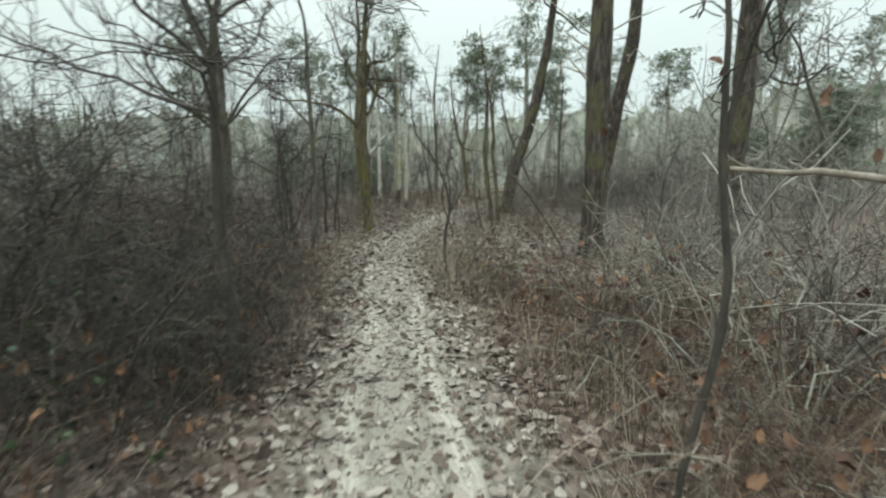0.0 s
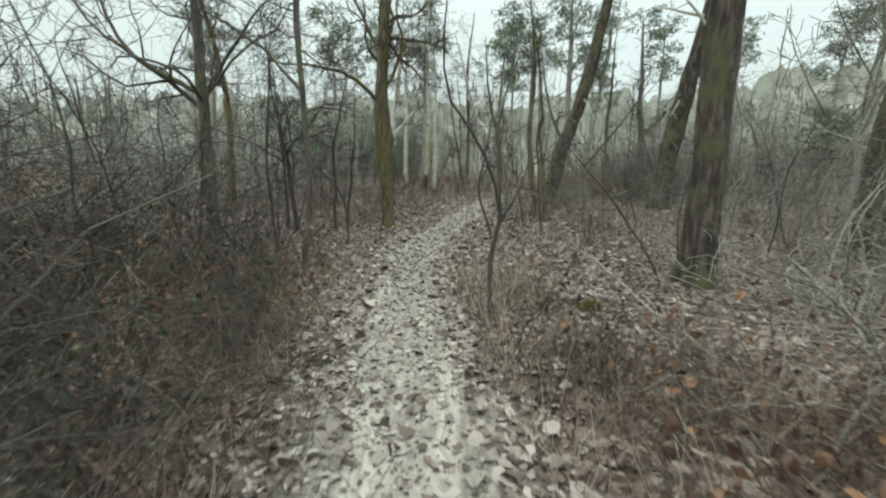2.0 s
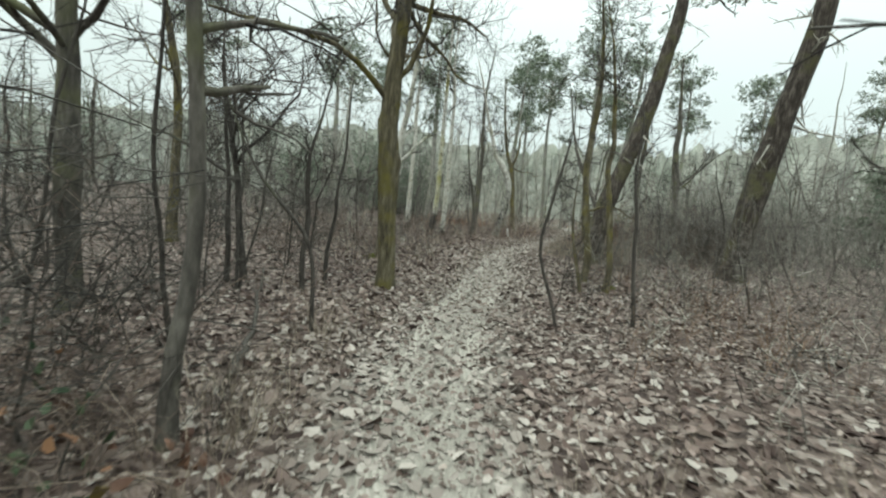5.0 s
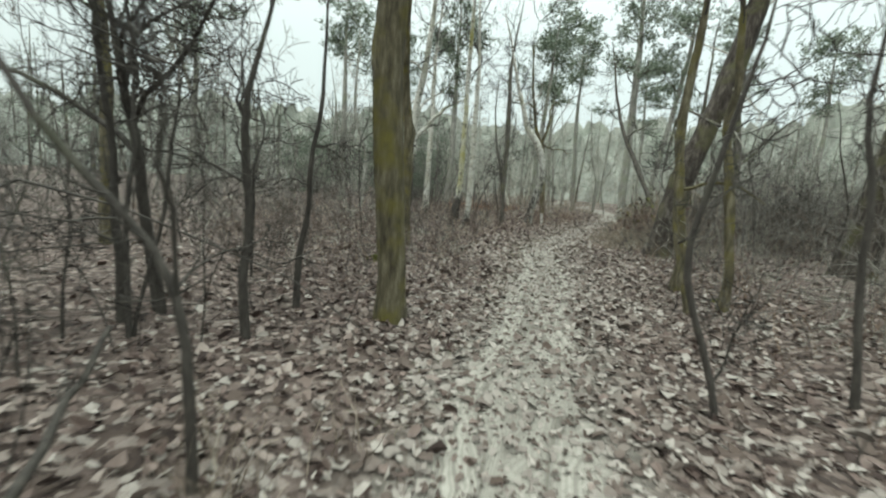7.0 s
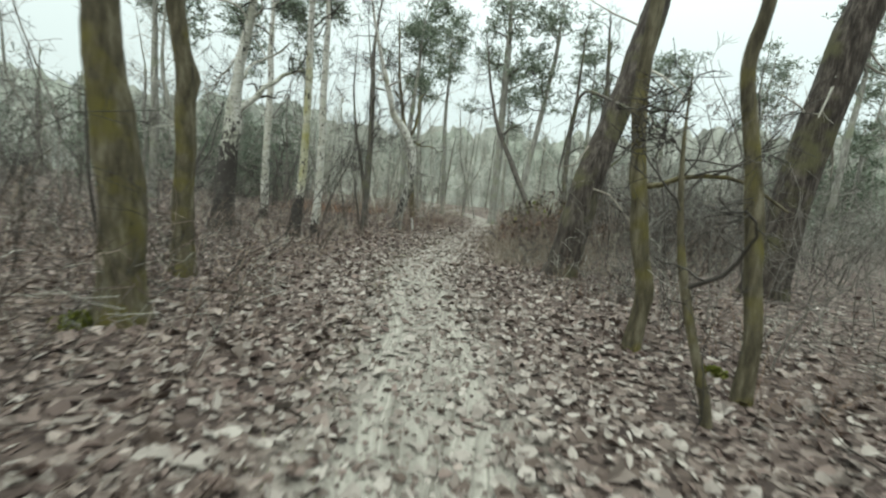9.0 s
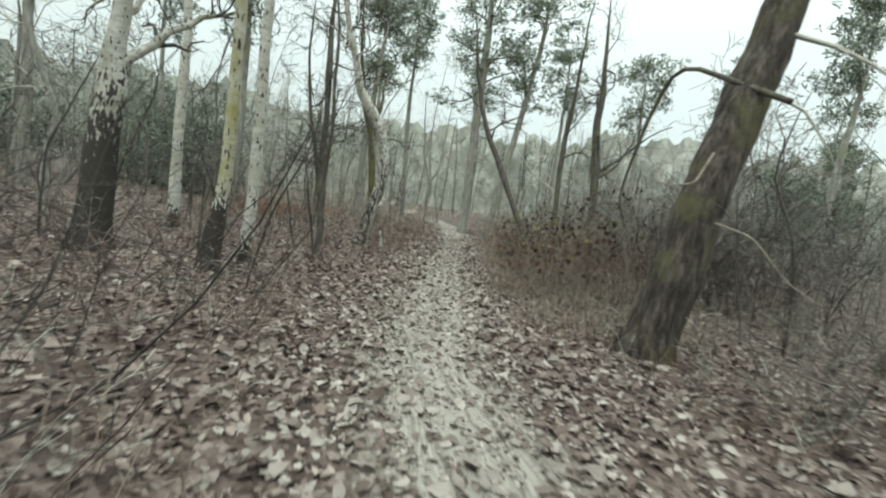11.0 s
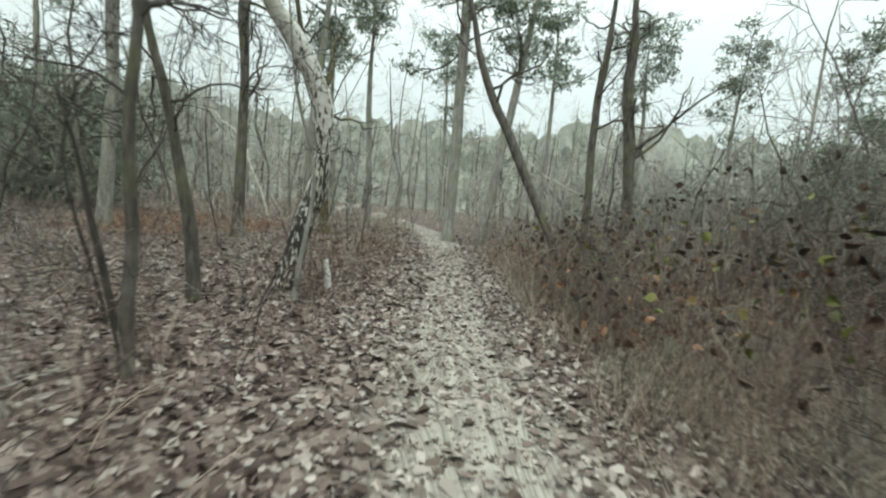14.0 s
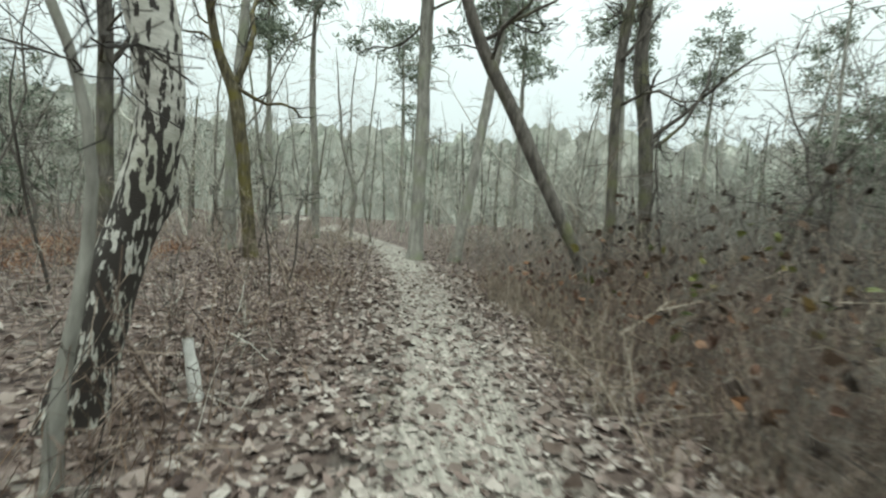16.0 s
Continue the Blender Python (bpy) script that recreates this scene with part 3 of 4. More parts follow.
pine_tree("pine_tree", "dark leaning pine at the bend of the path", (2.9, 20.2), [(0, 0, 0, 0.17), (0.4, 0, 2.5, 0.15), (0.9, 0.1, 6, 0.13), (1.3, 0.1, 9, 0.1)], 12, 26, bark=BARK_FAR, dead=10, crown=0.5, spread=2.8)
for i, (x, y, h) in enumerate([(-3.4, 20.8, 12), (-7.5, 16.4, 12.5), (21, 31, 14), (27, 30, 13), (-16, 26, 13), (13, 28, 12), (8, 30, 13), (-4, 31, 14), (17, 18, 12), (-13, 14, 11),
                               (3, 36, 13), (-20, 10, 12), (-1.6, 27, 12.5)]):
    pine_tree("pine_tree", PINE, (x, y), [(0, 0, 0, 0.17), (0.3 * math.sin(i * 2.4), 0, 3, 0.15), (0.45 * math.sin(i * 2.4 + 0.5), 0.1, 6, 0.13)], h, 30 + i, bark=BARK_FAR, dead=5, crown=0.6, spread=2.5, clumps=48, sides=8, group="pines of the wood", size=0.6)

for i, (x, y, h) in enumerate([(16.5, 20, 4.6), (21, 22, 7.0), (17, 11, 5.5)]):
    pine_tree("pine_tree", "bushy pine with needles low on the stem behind the bank", (x, y), [(0, 0, 0, 0.15), (0.1, 0, 3, 0.13), (0.1, 0.1, 5, 0.11)], h, 130 + i, bark=BARK_FAR, dead=0, crown=0.25, spread=2.0, clumps=60, sides=10,
              group="pines behind the bank", size=0.65)

# Birches.
bare_tree("birch_tree", "crooked leaning birch with black-furrowed white bark", (-1.55, 10.62), [(-0.03, -0.02, -0.1, 0.165), (0.09, 0.05, 0.4, 0.15), (0.21, 0.11, 1.04, 0.134), (0.33, 0.15, 1.51, 0.124),
          (0.42, 0.17, 1.95, 0.122), (0.38, 0.14, 2.4, 0.125), (0.22, 0.06, 2.9, 0.125), (-0.05, 0.0, 3.35, 0.12), (-0.35, -0.06, 3.7, 0.1), (-0.5, -0.1, 4.3, 0.09)], 8, BARK_BIRCH, TWIG_DARK, 41,
          limbs=9, first=0.5, reach=1.9, sides=22, flare=0.25)
bare_tree("birch_tree", "pale birch with a blackened foot and mossy stem", (-2.72, 5.4), [(-0.01, -0.01, 0.0, 0.13), (0.06, 0.03, 0.56, 0.105), (0.12, 0.07, 1.22, 0.084), (0.13, 0.07, 2.06, 0.082),
          (0.14, 0.07, 2.92, 0.075), (0.13, 0.07, 3.3, 0.07)], 8.5, BARK_BIRCH_MOSSY, TWIG_DARK, 42, limbs=9, first=0.5, reach=1.6, flare=0.4)
bare_tree("birch_tree", "slim white birch with dark flecks", (-2.6, 6.3), [(0.0, 0.0, 0.0, 0.095), (0.04, 0.02, 0.95, 0.09), (0.04, 0.02, 1.85, 0.088), (0.04, 0.02, 2.8, 0.08), (0.02, 0.01, 3.6, 0.07)], 8.5,
          BARK_BIRCH_PALE, TWIG_DARK, 43, limbs=9, first=0.5, reach=1.6, flare=0.25)
bare_tree("birch_tree", "old forked birch with a dark rough foot", (-4.84, 6.13), [(0, 0, 0, 0.25), (0.03, 0.02, 0.55, 0.225), (0.07, 0.06, 1.5, 0.195), (0.13, 0.11, 2.37, 0.175), (0.13, 0.11, 2.93, 0.14)], 8.5, BARK_BIRCH_OLD,
          TWIG_DARK, 44, limbs=9, first=0.4, reach=2.0, given=[(2.6, 0.7, 0.4, 0.8, 2.6, 0.09)])
bare_tree("birch_tree", "slim white birch with dark flecks", (-5.4, 9.2), [(0, 0, 0, 0.11), (0, 0, 2, 0.1), (0.05, 0, 4, 0.09)], 9, BARK_BIRCH_PALE, TWIG_DARK, 45, limbs=8, first=0.5, reach=1.6)
# Bare trees ahead and at the sides.
TREE = "bare winter tree with grey bark and fine twigs"
bare_tree("bare_tree", "slanting bare tree leaning across the clearing", (3.38, 13.4), [(0, 0, 0, 0.1), (-0.12, 0.04, 0.6, 0.085), (-0.68, 0.27, 1.7, 0.088), (-1.2, 0.47, 2.8, 0.09), (-1.62, 0.63, 3.57, 0.088), (-1.95, 0.75, 4.4, 0.075)], 8,
          BARK_GREY, TWIG_DARK, 51, limbs=9, first=0.4, reach=1.8)
bare_tree("bare_tree", TREE, (6.4, 16.9), [(0.2, -0.1, 0, 0.17), (0.2, -0.1, 1.6, 0.158), (0.04, 0, 3.6, 0.165), (-0.19, 0.13, 5.1, 0.15), (-0.14, 0.1, 6.4, 0.12)], 10, BARK_GREY, TWIG_DARK, 52, limbs=11, first=0.25, reach=2.2,
          given=[(3.3, 0.8, -0.4, 0.6, 3.2, 0.06), (3.2, 0.8, -0.4, 0.9, 3.4, 0.05)])
bare_tree("bare_tree", TREE, (4.5, 15.1), [(0.16, -0.09, 0, 0.11), (0.1, -0.05, 1.5, 0.1), (0.04, 0, 2.9, 0.092), (0.0, 0, 3.9, 0.09), (0.1, -0.06, 5.3, 0.07)], 9, BARK_GREY, TWIG_DARK, 53, limbs=9, first=0.35, reach=1.8)
bare_tree("bare_tree", "forked bare tree with mossy stem", (-2.37, 18.8), [(0, 0, 0, 0.15), (-0.23, -0.05, 2.4, 0.15), (-0.44, -0.1, 3.87, 0.135), (-0.79, -0.17, 4.55, 0.1), (-0.97, -0.2, 5.7, 0.085)], 10, BARK_MOSS, TWIG_DARK, 54,
          limbs=9, first=0.35, reach=2, given=[(3.9, 0.5, 0, 1, 3.5, 0.09)])
bare_tree("bare_tree", TREE, (-2.27, 9.61), [(0, 0, 0, 0.07), (-0.09, -0.03, 1.04, 0.062), (-0.29, -0.1, 2.1, 0.048), (-0.49, -0.18, 2.97, 0.036)], 5.5, BARK_GREY, TWIG_DARK, 55, limbs=8, first=0.3, reach=1.4, sides=10)
bare_tree("bare_tree", TREE, (-4.1, 16.1), [(0, 0, 0, 0.14), (0.0, 0, 4, 0.11), (-0.1, 0, 6, 0.1)], 11, BARK_GREY, TWIG_DARK, 56, limbs=9, first=0.3, reach=2.2)
bare_tree("bare_tree", "thin pale stem growing beside the leaning birch", (-1.26, 9.95), [(0, 0, 0, 0.036), (0.04, 0.03, 0.46, 0.033), (0.14, 0.08, 0.91, 0.026), (0.16, 0.09, 1.4, 0.022), (0.1, 0.08, 1.9, 0.02), (-0.06, 0.03, 2.4, 0.018), (-0.2, 0.0, 2.9, 0.015)], 4.2, BARK_FAR,
          TWIG_DARK, 57, limbs=6, first=0.4, reach=1.0, sides=10)
bare_tree("bare_tree", "slender grey tree in the leaf litter", (-1.82, 7.58), [(0, 0, 0, 0.045), (0.02, 0.01, 1.23, 0.04), (0.04, 0.01, 2.4, 0.032), (0.01, 0, 3.4, 0.028)], 6, BARK_GREY, TWIG_DARK, 58, limbs=8, first=0.3, reach=1.2, sides=10)
bare_tree("bare_tree", "thin dark tree with long twiggy limbs in the thicket", (3.5, -12.3), [(0, 0, 0, 0.036), (-0.02, -0.02, 1.3, 0.032), (0.03, 0.03, 1.85, 0.029), (0.04, 0.04, 2.3, 0.025)], 4.6, BARK_DARK, TWIG_DARK, 59, limbs=9,
          first=0.4, reach=1.5, sides=10, n4=1, given=[(1.9, -0.9, 0.3, 0.35, 1.8, 0.016), (2.2, -0.8, 0.2, 0.7, 1.7, 0.016), (2.2, -0.7, -0.4, 0.5, 1.6, 0.014), (2.3, 0.5, 0.2, 0.9, 1.2, 0.014)])
bare_tree("bare_tree", TREE, (1.13, -7.71), [(0, 0, 0, 0.04), (0.06, 0.05, 1.04, 0.038), (0.03, 0.03, 2.26, 0.036), (0.04, 0.04, 3.42, 0.032)], 6, BARK_GREY, TWIG_DARK, 60, limbs=9, first=0.35, reach=1.4, sides=10,
          given=[(1.78, 0.3, 0.45, 0.08, 0.62, 0.028), (2.1, 0.2, 0.5, 0.3, 0.8, 0.026), (2.4, -0.8, 0.4, 0.4, 1.6, 0.026)])
bare_tree("bare_tree", "spreading bare tree with long low limbs", (-1.8, -6.5), [(0, 0, 0, 0.11), (0, 0, 1.6, 0.1), (-0.05, 0, 2.6, 0.09), (0.05, 0, 3.6, 0.075)], 7, BARK_GREY, TWIG_DARK, 61, limbs=12, first=0.25, reach=3.0, n4=1,
          given=[(2.3, -0.8, -0.6, 0.5, 2.6, 0.05), (2.6, -0.7, -0.6, 0.8, 2.6, 0.05), (2.5, 0.6, 0.5, 0.9, 2.2, 0.04)])
bare_tree("bare_tree", TREE, (-5.4, -2.6), [(0, 0, 0, 0.1), (0.1, 0, 3, 0.08)], 8, BARK_MOSS, TWIG_DARK, 62, limbs=10, first=0.3, reach=2.4)

# Saplings close to the path.
SAP = "thin dark sapling with bare twigs"


def sapling(at, pts, height, seed, limbs=6, reach=0.9, first=0.3, label=SAP, mat=None, given=(), n3=4):
    return bare_tree("sapling", label, at, pts, height, mat or BARK_DARK, TWIG_DARK, seed, limbs=limbs, first=first, reach=reach, n2=5, n3=n3, sides=8, flare=0.25, category="sapling", sway=0.2,
                     group="saplings by the path", given=given)


red = sapling((6.17, -12.68), [(0, 0, 0, 0.014), (0.01, 0, 0.48, 0.013), (0.11, -0.03, 0.84, 0.013), (0.14, -0.03, 1.14, 0.012), (0.04, -0.01, 1.49, 0.014), (0.03, -0.01, 1.94, 0.011)], 2.9, 71, limbs=3, first=0.5, reach=0.45,
        label="dark kinked sapling stem with a few red leaves", given=[(1.5, 0.1, -0.1, 0.9, 0.9, 0.012)])
rl = np.random.default_rng(70)
for x, y, z in ((0.0, -0.02, 1.9), (0.03, 0.0, 1.86), (0.32, -0.1, 1.75), (0.3, -0.12, 1.72), (0.55, -0.15, 2.0), (0.58, -0.2, 2.05), (0.62, -0.18, 1.98), (-0.35, 0.4, 1.7), (0.5, -0.05, 1.55)):
    one = Soup()
    leaves(rl, one, np.array([[x, y, z]]), np.array([0.055]), 0.6, 0.9, hang=0.9)
    part("leaf", one, RUSTLEAF, red, "withered red leaf", False)
sapling((3.86, -8.3), [(0, 0, 0, 0.024), (0.01, 0, 0.64, 0.022), (0.05, 0, 1.17, 0.021)], 1.25, 72, limbs=1, given=[(1.1, -0.12, -0.05, 1, 2.0, 0.018), (1.1, 0.0, 0.0, 1, 1.9, 0.014), (1.0, 0.6, 0.1, 0.75, 0.8, 0.016)],
        label="forked sapling with upright dark stems")
sapling((5.6, -6.7), [(0, 0, 0, 0.014), (-0.15, 0.02, 0.46, 0.014), (-0.44, 0.08, 0.82, 0.014), (-0.66, 0.12, 1.15, 0.014), (-0.97, 0.19, 1.44, 0.013), (-1.2, 0.25, 1.64, 0.01)], 1.75, 73, limbs=3,
        given=[(1.47, 0.15, 0, 1, 1.3, 0.015)], label="dark bent branch leaning out of the shrubs")
sapling((-1.7, -4.66), [(0, 0, 0, 0.037), (-0.03, -0.06, 0.73, 0.035), (0, 0.01, 1.45, 0.026), (-0.05, -0.08, 2.01, 0.019)], 3.8, 74, limbs=13, reach=1.3, n3=6)
sapling((-1.73, -4.3), [(0, 0, 0, 0.056), (-0.03, -0.04, 0.8, 0.045), (-0.08, -0.12, 1.42, 0.036), (-0.13, -0.19, 1.82, 0.03)], 4.4, 75, limbs=15, reach=1.7, n3=6, given=[(1.4, -0.8, -0.3, 0.6, 2.2, 0.03), (1.6, 0.5, 0.3, 0.9, 2.0, 0.026), (1.8, -0.5, 0.3, 0.9, 2.0, 0.024), (2.0, 0.6, -0.3, 0.8, 1.6, 0.02)])
sapling((-0.65, -4.35), [(0, 0, 0, 0.032), (0, 0, 0.83, 0.034), (-0.02, -0.02, 1.76, 0.025), (0.08, 0.09, 2.38, 0.017)], 3.8, 76, limbs=11, reach=1.1, n3=6)
sapling((-0.91, -3.48), [(0, 0, 0, 0.029), (0.01, 0.01, 0.72, 0.027), (0.13, 0.11, 1.66, 0.021), (0.21, 0.18, 2.66, 0.015)], 3.4, 77, limbs=7)
sapling((0.55, -5.75), [(0, 0, 0, 0.019), (-0.02, -0.02, 0.45, 0.019), (-0.03, -0.03, 0.86, 0.018), (-0.3, -0.14, 1.18, 0.014), (-0.56, -0.25, 1.5, 0.011), (-0.75, -0.32, 1.9, 0.009)], 2.4, 78, limbs=5, reach=0.7,
        label="crooked dark sapling bending sideways over the litter", given=[(0.84, 0.05, 0.05, 1, 1.3, 0.011)])
sapling((2.74, -3.77), [(0, 0, 0, 0.021), (-0.2, -0.01, 0.5, 0.02), (-0.37, -0.04, 1.03, 0.02), (-0.28, -0.03, 1.45, 0.016), (-0.18, -0.02, 1.95, 0.013)], 3.0, 79, limbs=5, first=0.5, reach=0.7,
        given=[(1.03, 0.3, -0.15, 0.9, 0.5, 0.008), (0.3, 0.45, -0.1, 0.8, 0.8, 0.009)], label="crooked dark sapling forking over the leaf litter")
sapling((3.65, -3.16), [(0, 0, 0, 0.027), (-0.07, 0.03, 0.7, 0.023), (-0.15, 0.06, 1.46, 0.019), (-0.26, 0.12, 2.19, 0.015)], 3.4, 80, limbs=6)
sapling((-1.89, 7.69), [(0, 0, 0, 0.024), (-0.11, -0.05, 0.88, 0.02), (-0.2, -0.09, 1.29, 0.014), (-0.34, -0.15, 1.67, 0.009)], 2.1, 82, limbs=6)
sapling((-1.98, 4.87), [(0, 0, 0, 0.018), (0.1, 0.0, 0.6, 0.016), (0.3, 0, 1.2, 0.012), (0.7, 0, 1.9, 0.01)], 2.4, 83, limbs=6)
scatter = np.random.default_rng(5)
for i in range(46):
    y = scatter.uniform(-7, 24)
    left = scatter.random() < 0.6 or y < -4.5
    s = -scatter.uniform(1.9, 8) if left else scatter.uniform(2.6, 8)
    x = trail(y) + s
    h = scatter.uniform(1.4, 4.2)
    lean = scatter.normal(0, 0.14, 2) * h
    sapling((x, y), [(0, 0, 0, 0.006 + h * 0.004), (*(lean * 0.3 + scatter.normal(0, 0.03, 2) * h), h * 0.4, 0.005 + h * 0.0033), (*(lean * 0.6), h * 0.6, 0.004 + h * 0.0026)], h, 200 + i, limbs=5, reach=0.35 + h * 0.16, n3=3, mat=None)

# Bare trees of the wood behind.
for i in range(36):
    a = scatter.uniform(0, 1)
    y = -16 + 58 * a
    s = scatter.uniform(8, 22) * (1 if i % 2 else -1)
    x = trail(y) + s
    if y > 26:
        x = trail(y) + scatter.uniform(-14, 14)
    h = scatter.uniform(7, 11)
    r = scatter.uniform(0.045, 0.1)
    bare_tree("bare_tree", TREE, (x, y), [(0, 0, 0, r), (*(scatter.normal(0, 0.25, 2)), 2.2, r * 0.9), (*(scatter.normal(0, 0.4, 2)), 4.2, r * 0.75)], h, BARK_FAR, TWIG_GREY_HAZED, 300 + i, limbs=11,
              first=0.2, reach=2.3, n2=6, n3=2, sides=6, group="bare trees of the wood")


# ---- undergrowth ----
def shrub_parts(seed, stems, height, spread, bark, lean=0.35, n2=6, n3=3, droop=0.0, thick=1.0):
    rng = np.random.default_rng(seed)
    top = thing("shrub", (0, 0, 0), "dense leafless shrub of tangled twigs", "shrub")
    base = np.c_[rng.normal(0, spread * 0.25, (stems, 2)), np.full(stems, -0.06)]
    way = np.c_[rng.normal(0, lean, (stems, 2)), np.ones(stems)]
    ln = height * rng.uniform(0.65, 1.45, stems)
    l1 = grow(rng, base, way, ln, 8, 0.23, np.linspace(0.12, -0.26, 7) + droop)
    l1[:, 1:, 2] = np.maximum(l1[:, 1:, 2], 0.03)
    r1 = taper(rng.uniform(0.004, 0.011, stems) * thick * height / 1.6, 8, 0.3)
    for g, r in zip(l1, r1):
        part("stem", Soup().tubes(g[None], r[None], 3), bark, top)
    s = Soup()
    l2, r2 = offshoots(rng, l1, r1, n2, 0.15, 1.0, 0.62, height * 0.4, 3, 0.6, 0.38, -0.03 + droop)
    r2 = np.maximum(r2, 0.0026)
    s.tubes(l2, r2, 3)
    l3, r3 = offshoots(rng, l2, r2, n3, 0.1, 1.0, 0.7, height * 0.19, 2, 0.7, 0.3, 0.0)
    s.tubes(l3, np.maximum(r3, 0.0019), 3)
    tagged(part("crown", s, bark, top), kind="stuff")
    return top


def place_shrub(proto, x, y, turn, size, label, group):
    m = pose(x, y, float(bumps(np.array(x), np.array(y))), 0, 0, turn) @ Matrix.Scale(size, 4)
    ob = copy_thing(proto, m)
    return tagged(ob, label, "shrub", group)


DARK = [shrub_parts(400 + i, 9, 1.7, 1.4, TWIG_DARK, n2=7) for i in range(3)]
PALE = [shrub_parts(410 + i, 10, 1.25, 1.2, TWIG_PALE, 0.55, 4, 2, -0.04, 1.6) for i in range(3)]
RUST = [shrub_parts(430 + i, 9, 1.35, 1.2, BROWN, 0.45, 7, 2, -0.02) for i in range(3)]
GREY = [shrub_parts(420 + i, 8, 1.6, 1.2, TWIG_MID, 0.3) for i in range(3)]
rs = np.random.default_rng(9)
for i in range(52):  # dark thicket on one side of the first stretch
    y = rs.uniform(-14.5, -7.2)
    s = -rs.uniform(1.3, 5.6) - (0.35 if y > -10 else 0)
    place_shrub((DARK + DARK + RUST + (GREY if s < -3.8 else DARK))[i % 12], float(trail(y) + s), y, rs.uniform(0, 360), (0.3 + 0.26 * abs(s)) * rs.uniform(0.8, 1.15), "dark leafless thorny shrub in a dense thicket", "dark thicket shrubs")
for i in range(22):  # pale brambles on the other
    y = rs.uniform(-12.6, -9.4) if i % 4 else rs.uniform(-9, -6.5)
    s = rs.uniform(2.1, 5.5) if y < -9.4 else rs.uniform(4.2, 7)
    place_shrub(PALE[i % 3], float(trail(y) + s), y, rs.uniform(0, 360), rs.uniform(0.75, 1.45), "pale grey bramble shrub with arching stems", "pale bramble shrubs")
for i in range(28):
    y = rs.uniform(-6.5, 3)
    s = rs.uniform(2.7, 8)
    place_shrub(GREY[i % 3], float(trail(y) + s), y, rs.uniform(0, 360), rs.uniform(0.7, 1.25), "grey leafless shrub among the trees", "grey shrubs")
for i in range(50):
    y = rs.uniform(6.2, 20)
    s = rs.uniform(1.6, 7.5) if i % 3 else rs.uniform(1.45, 2.6)
    place_shrub(((RUST + RUST + GREY) if y < 11 else (GREY + GREY + RUST))[i % 9], float(trail(y) + s), y, rs.uniform(0, 360), min(0.45 + 0.12 * s, 1.3) * rs.uniform(0.85, 1.2), "brown leafless shrub among withered weeds", "brown shrubs")
for i in range(18):
    y = rs.uniform(-5, 22)
    s = -rs.uniform(5.5, 11)
    place_shrub(GREY[i % 3], float(trail(y) + s), y, rs.uniform(0, 360), rs.uniform(0.8, 1.4), "grey leafless shrub among the trees", "grey shrubs")
for i in range(46):  # low dark scrub at the foot of the thicket
    y = rs.uniform(-13.6, -7.6)
    s = -rs.uniform(1.0, 1.7) - (0.35 if y > -10 else 0)
    place_shrub((DARK + RUST)[i % 6], float(trail(y) + s), y, rs.uniform(0, 360), rs.uniform(0.3, 0.55), "low dark brown scrub beside the path", "low scrub")
for i in range(46):
    y = rs.uniform(-13.4, -9.0)
    s = rs.uniform(1.2, 4.0)
    place_shrub((RUST + RUST + DARK)[i % 9], float(trail(y) + s), y, rs.uniform(0, 360), rs.uniform(0.4, 0.8), "low rust-brown scrub beside the path", "low scrub")
for i in range(22):
    y = rs.uniform(4.9, 13)
    s = rs.uniform(1.3, 3.4)
    place_shrub((RUST if y > 8 else PALE)[i % 3], float(trail(y) + s), y, rs.uniform(0, 360), rs.uniform(0.35, 0.8), "low brown weeds beside the path" if y > 8 else "low pale bramble beside the path", "low scrub")
for i in range(7):  # pale squiggling brambles low on the bank
    y = rs.uniform(7.5, 11.5)
    place_shrub(PALE[i % 3], float(trail(y) + rs.uniform(2.0, 3.6)), y, rs.uniform(0, 360), rs.uniform(0.5, 0.8), "pale bramble stems curling over withered weeds", "pale bramble shrubs")
for i in range(30):  # the bank of tall tangled scrub
    y = rs.uniform(7.5, 17)
    s = max(3.6, 0.55 * (y - 7) + 2.6) + rs.uniform(0, 3.2)
    place_shrub((DARK + RUST)[i % 6], float(trail(y) + s), y, rs.uniform(0, 360), rs.uniform(1.1, 1.7), "tall tangled brown shrub on the bank", "tall bank shrubs")
for i in range(16):
    y = rs.uniform(-14.3, -10.5)
    place_shrub(DARK[i % 3], float(trail(y) - rs.uniform(1.5, 3.2)), y, rs.uniform(0, 360), rs.uniform(0.55, 0.95), "dark leafless thorny shrub in a dense thicket", "dark thicket shrubs")
for proto in DARK + PALE + GREY + RUST:
    for o in (*proto.children_recursive, proto):
        bpy.data.objects.remove(o)


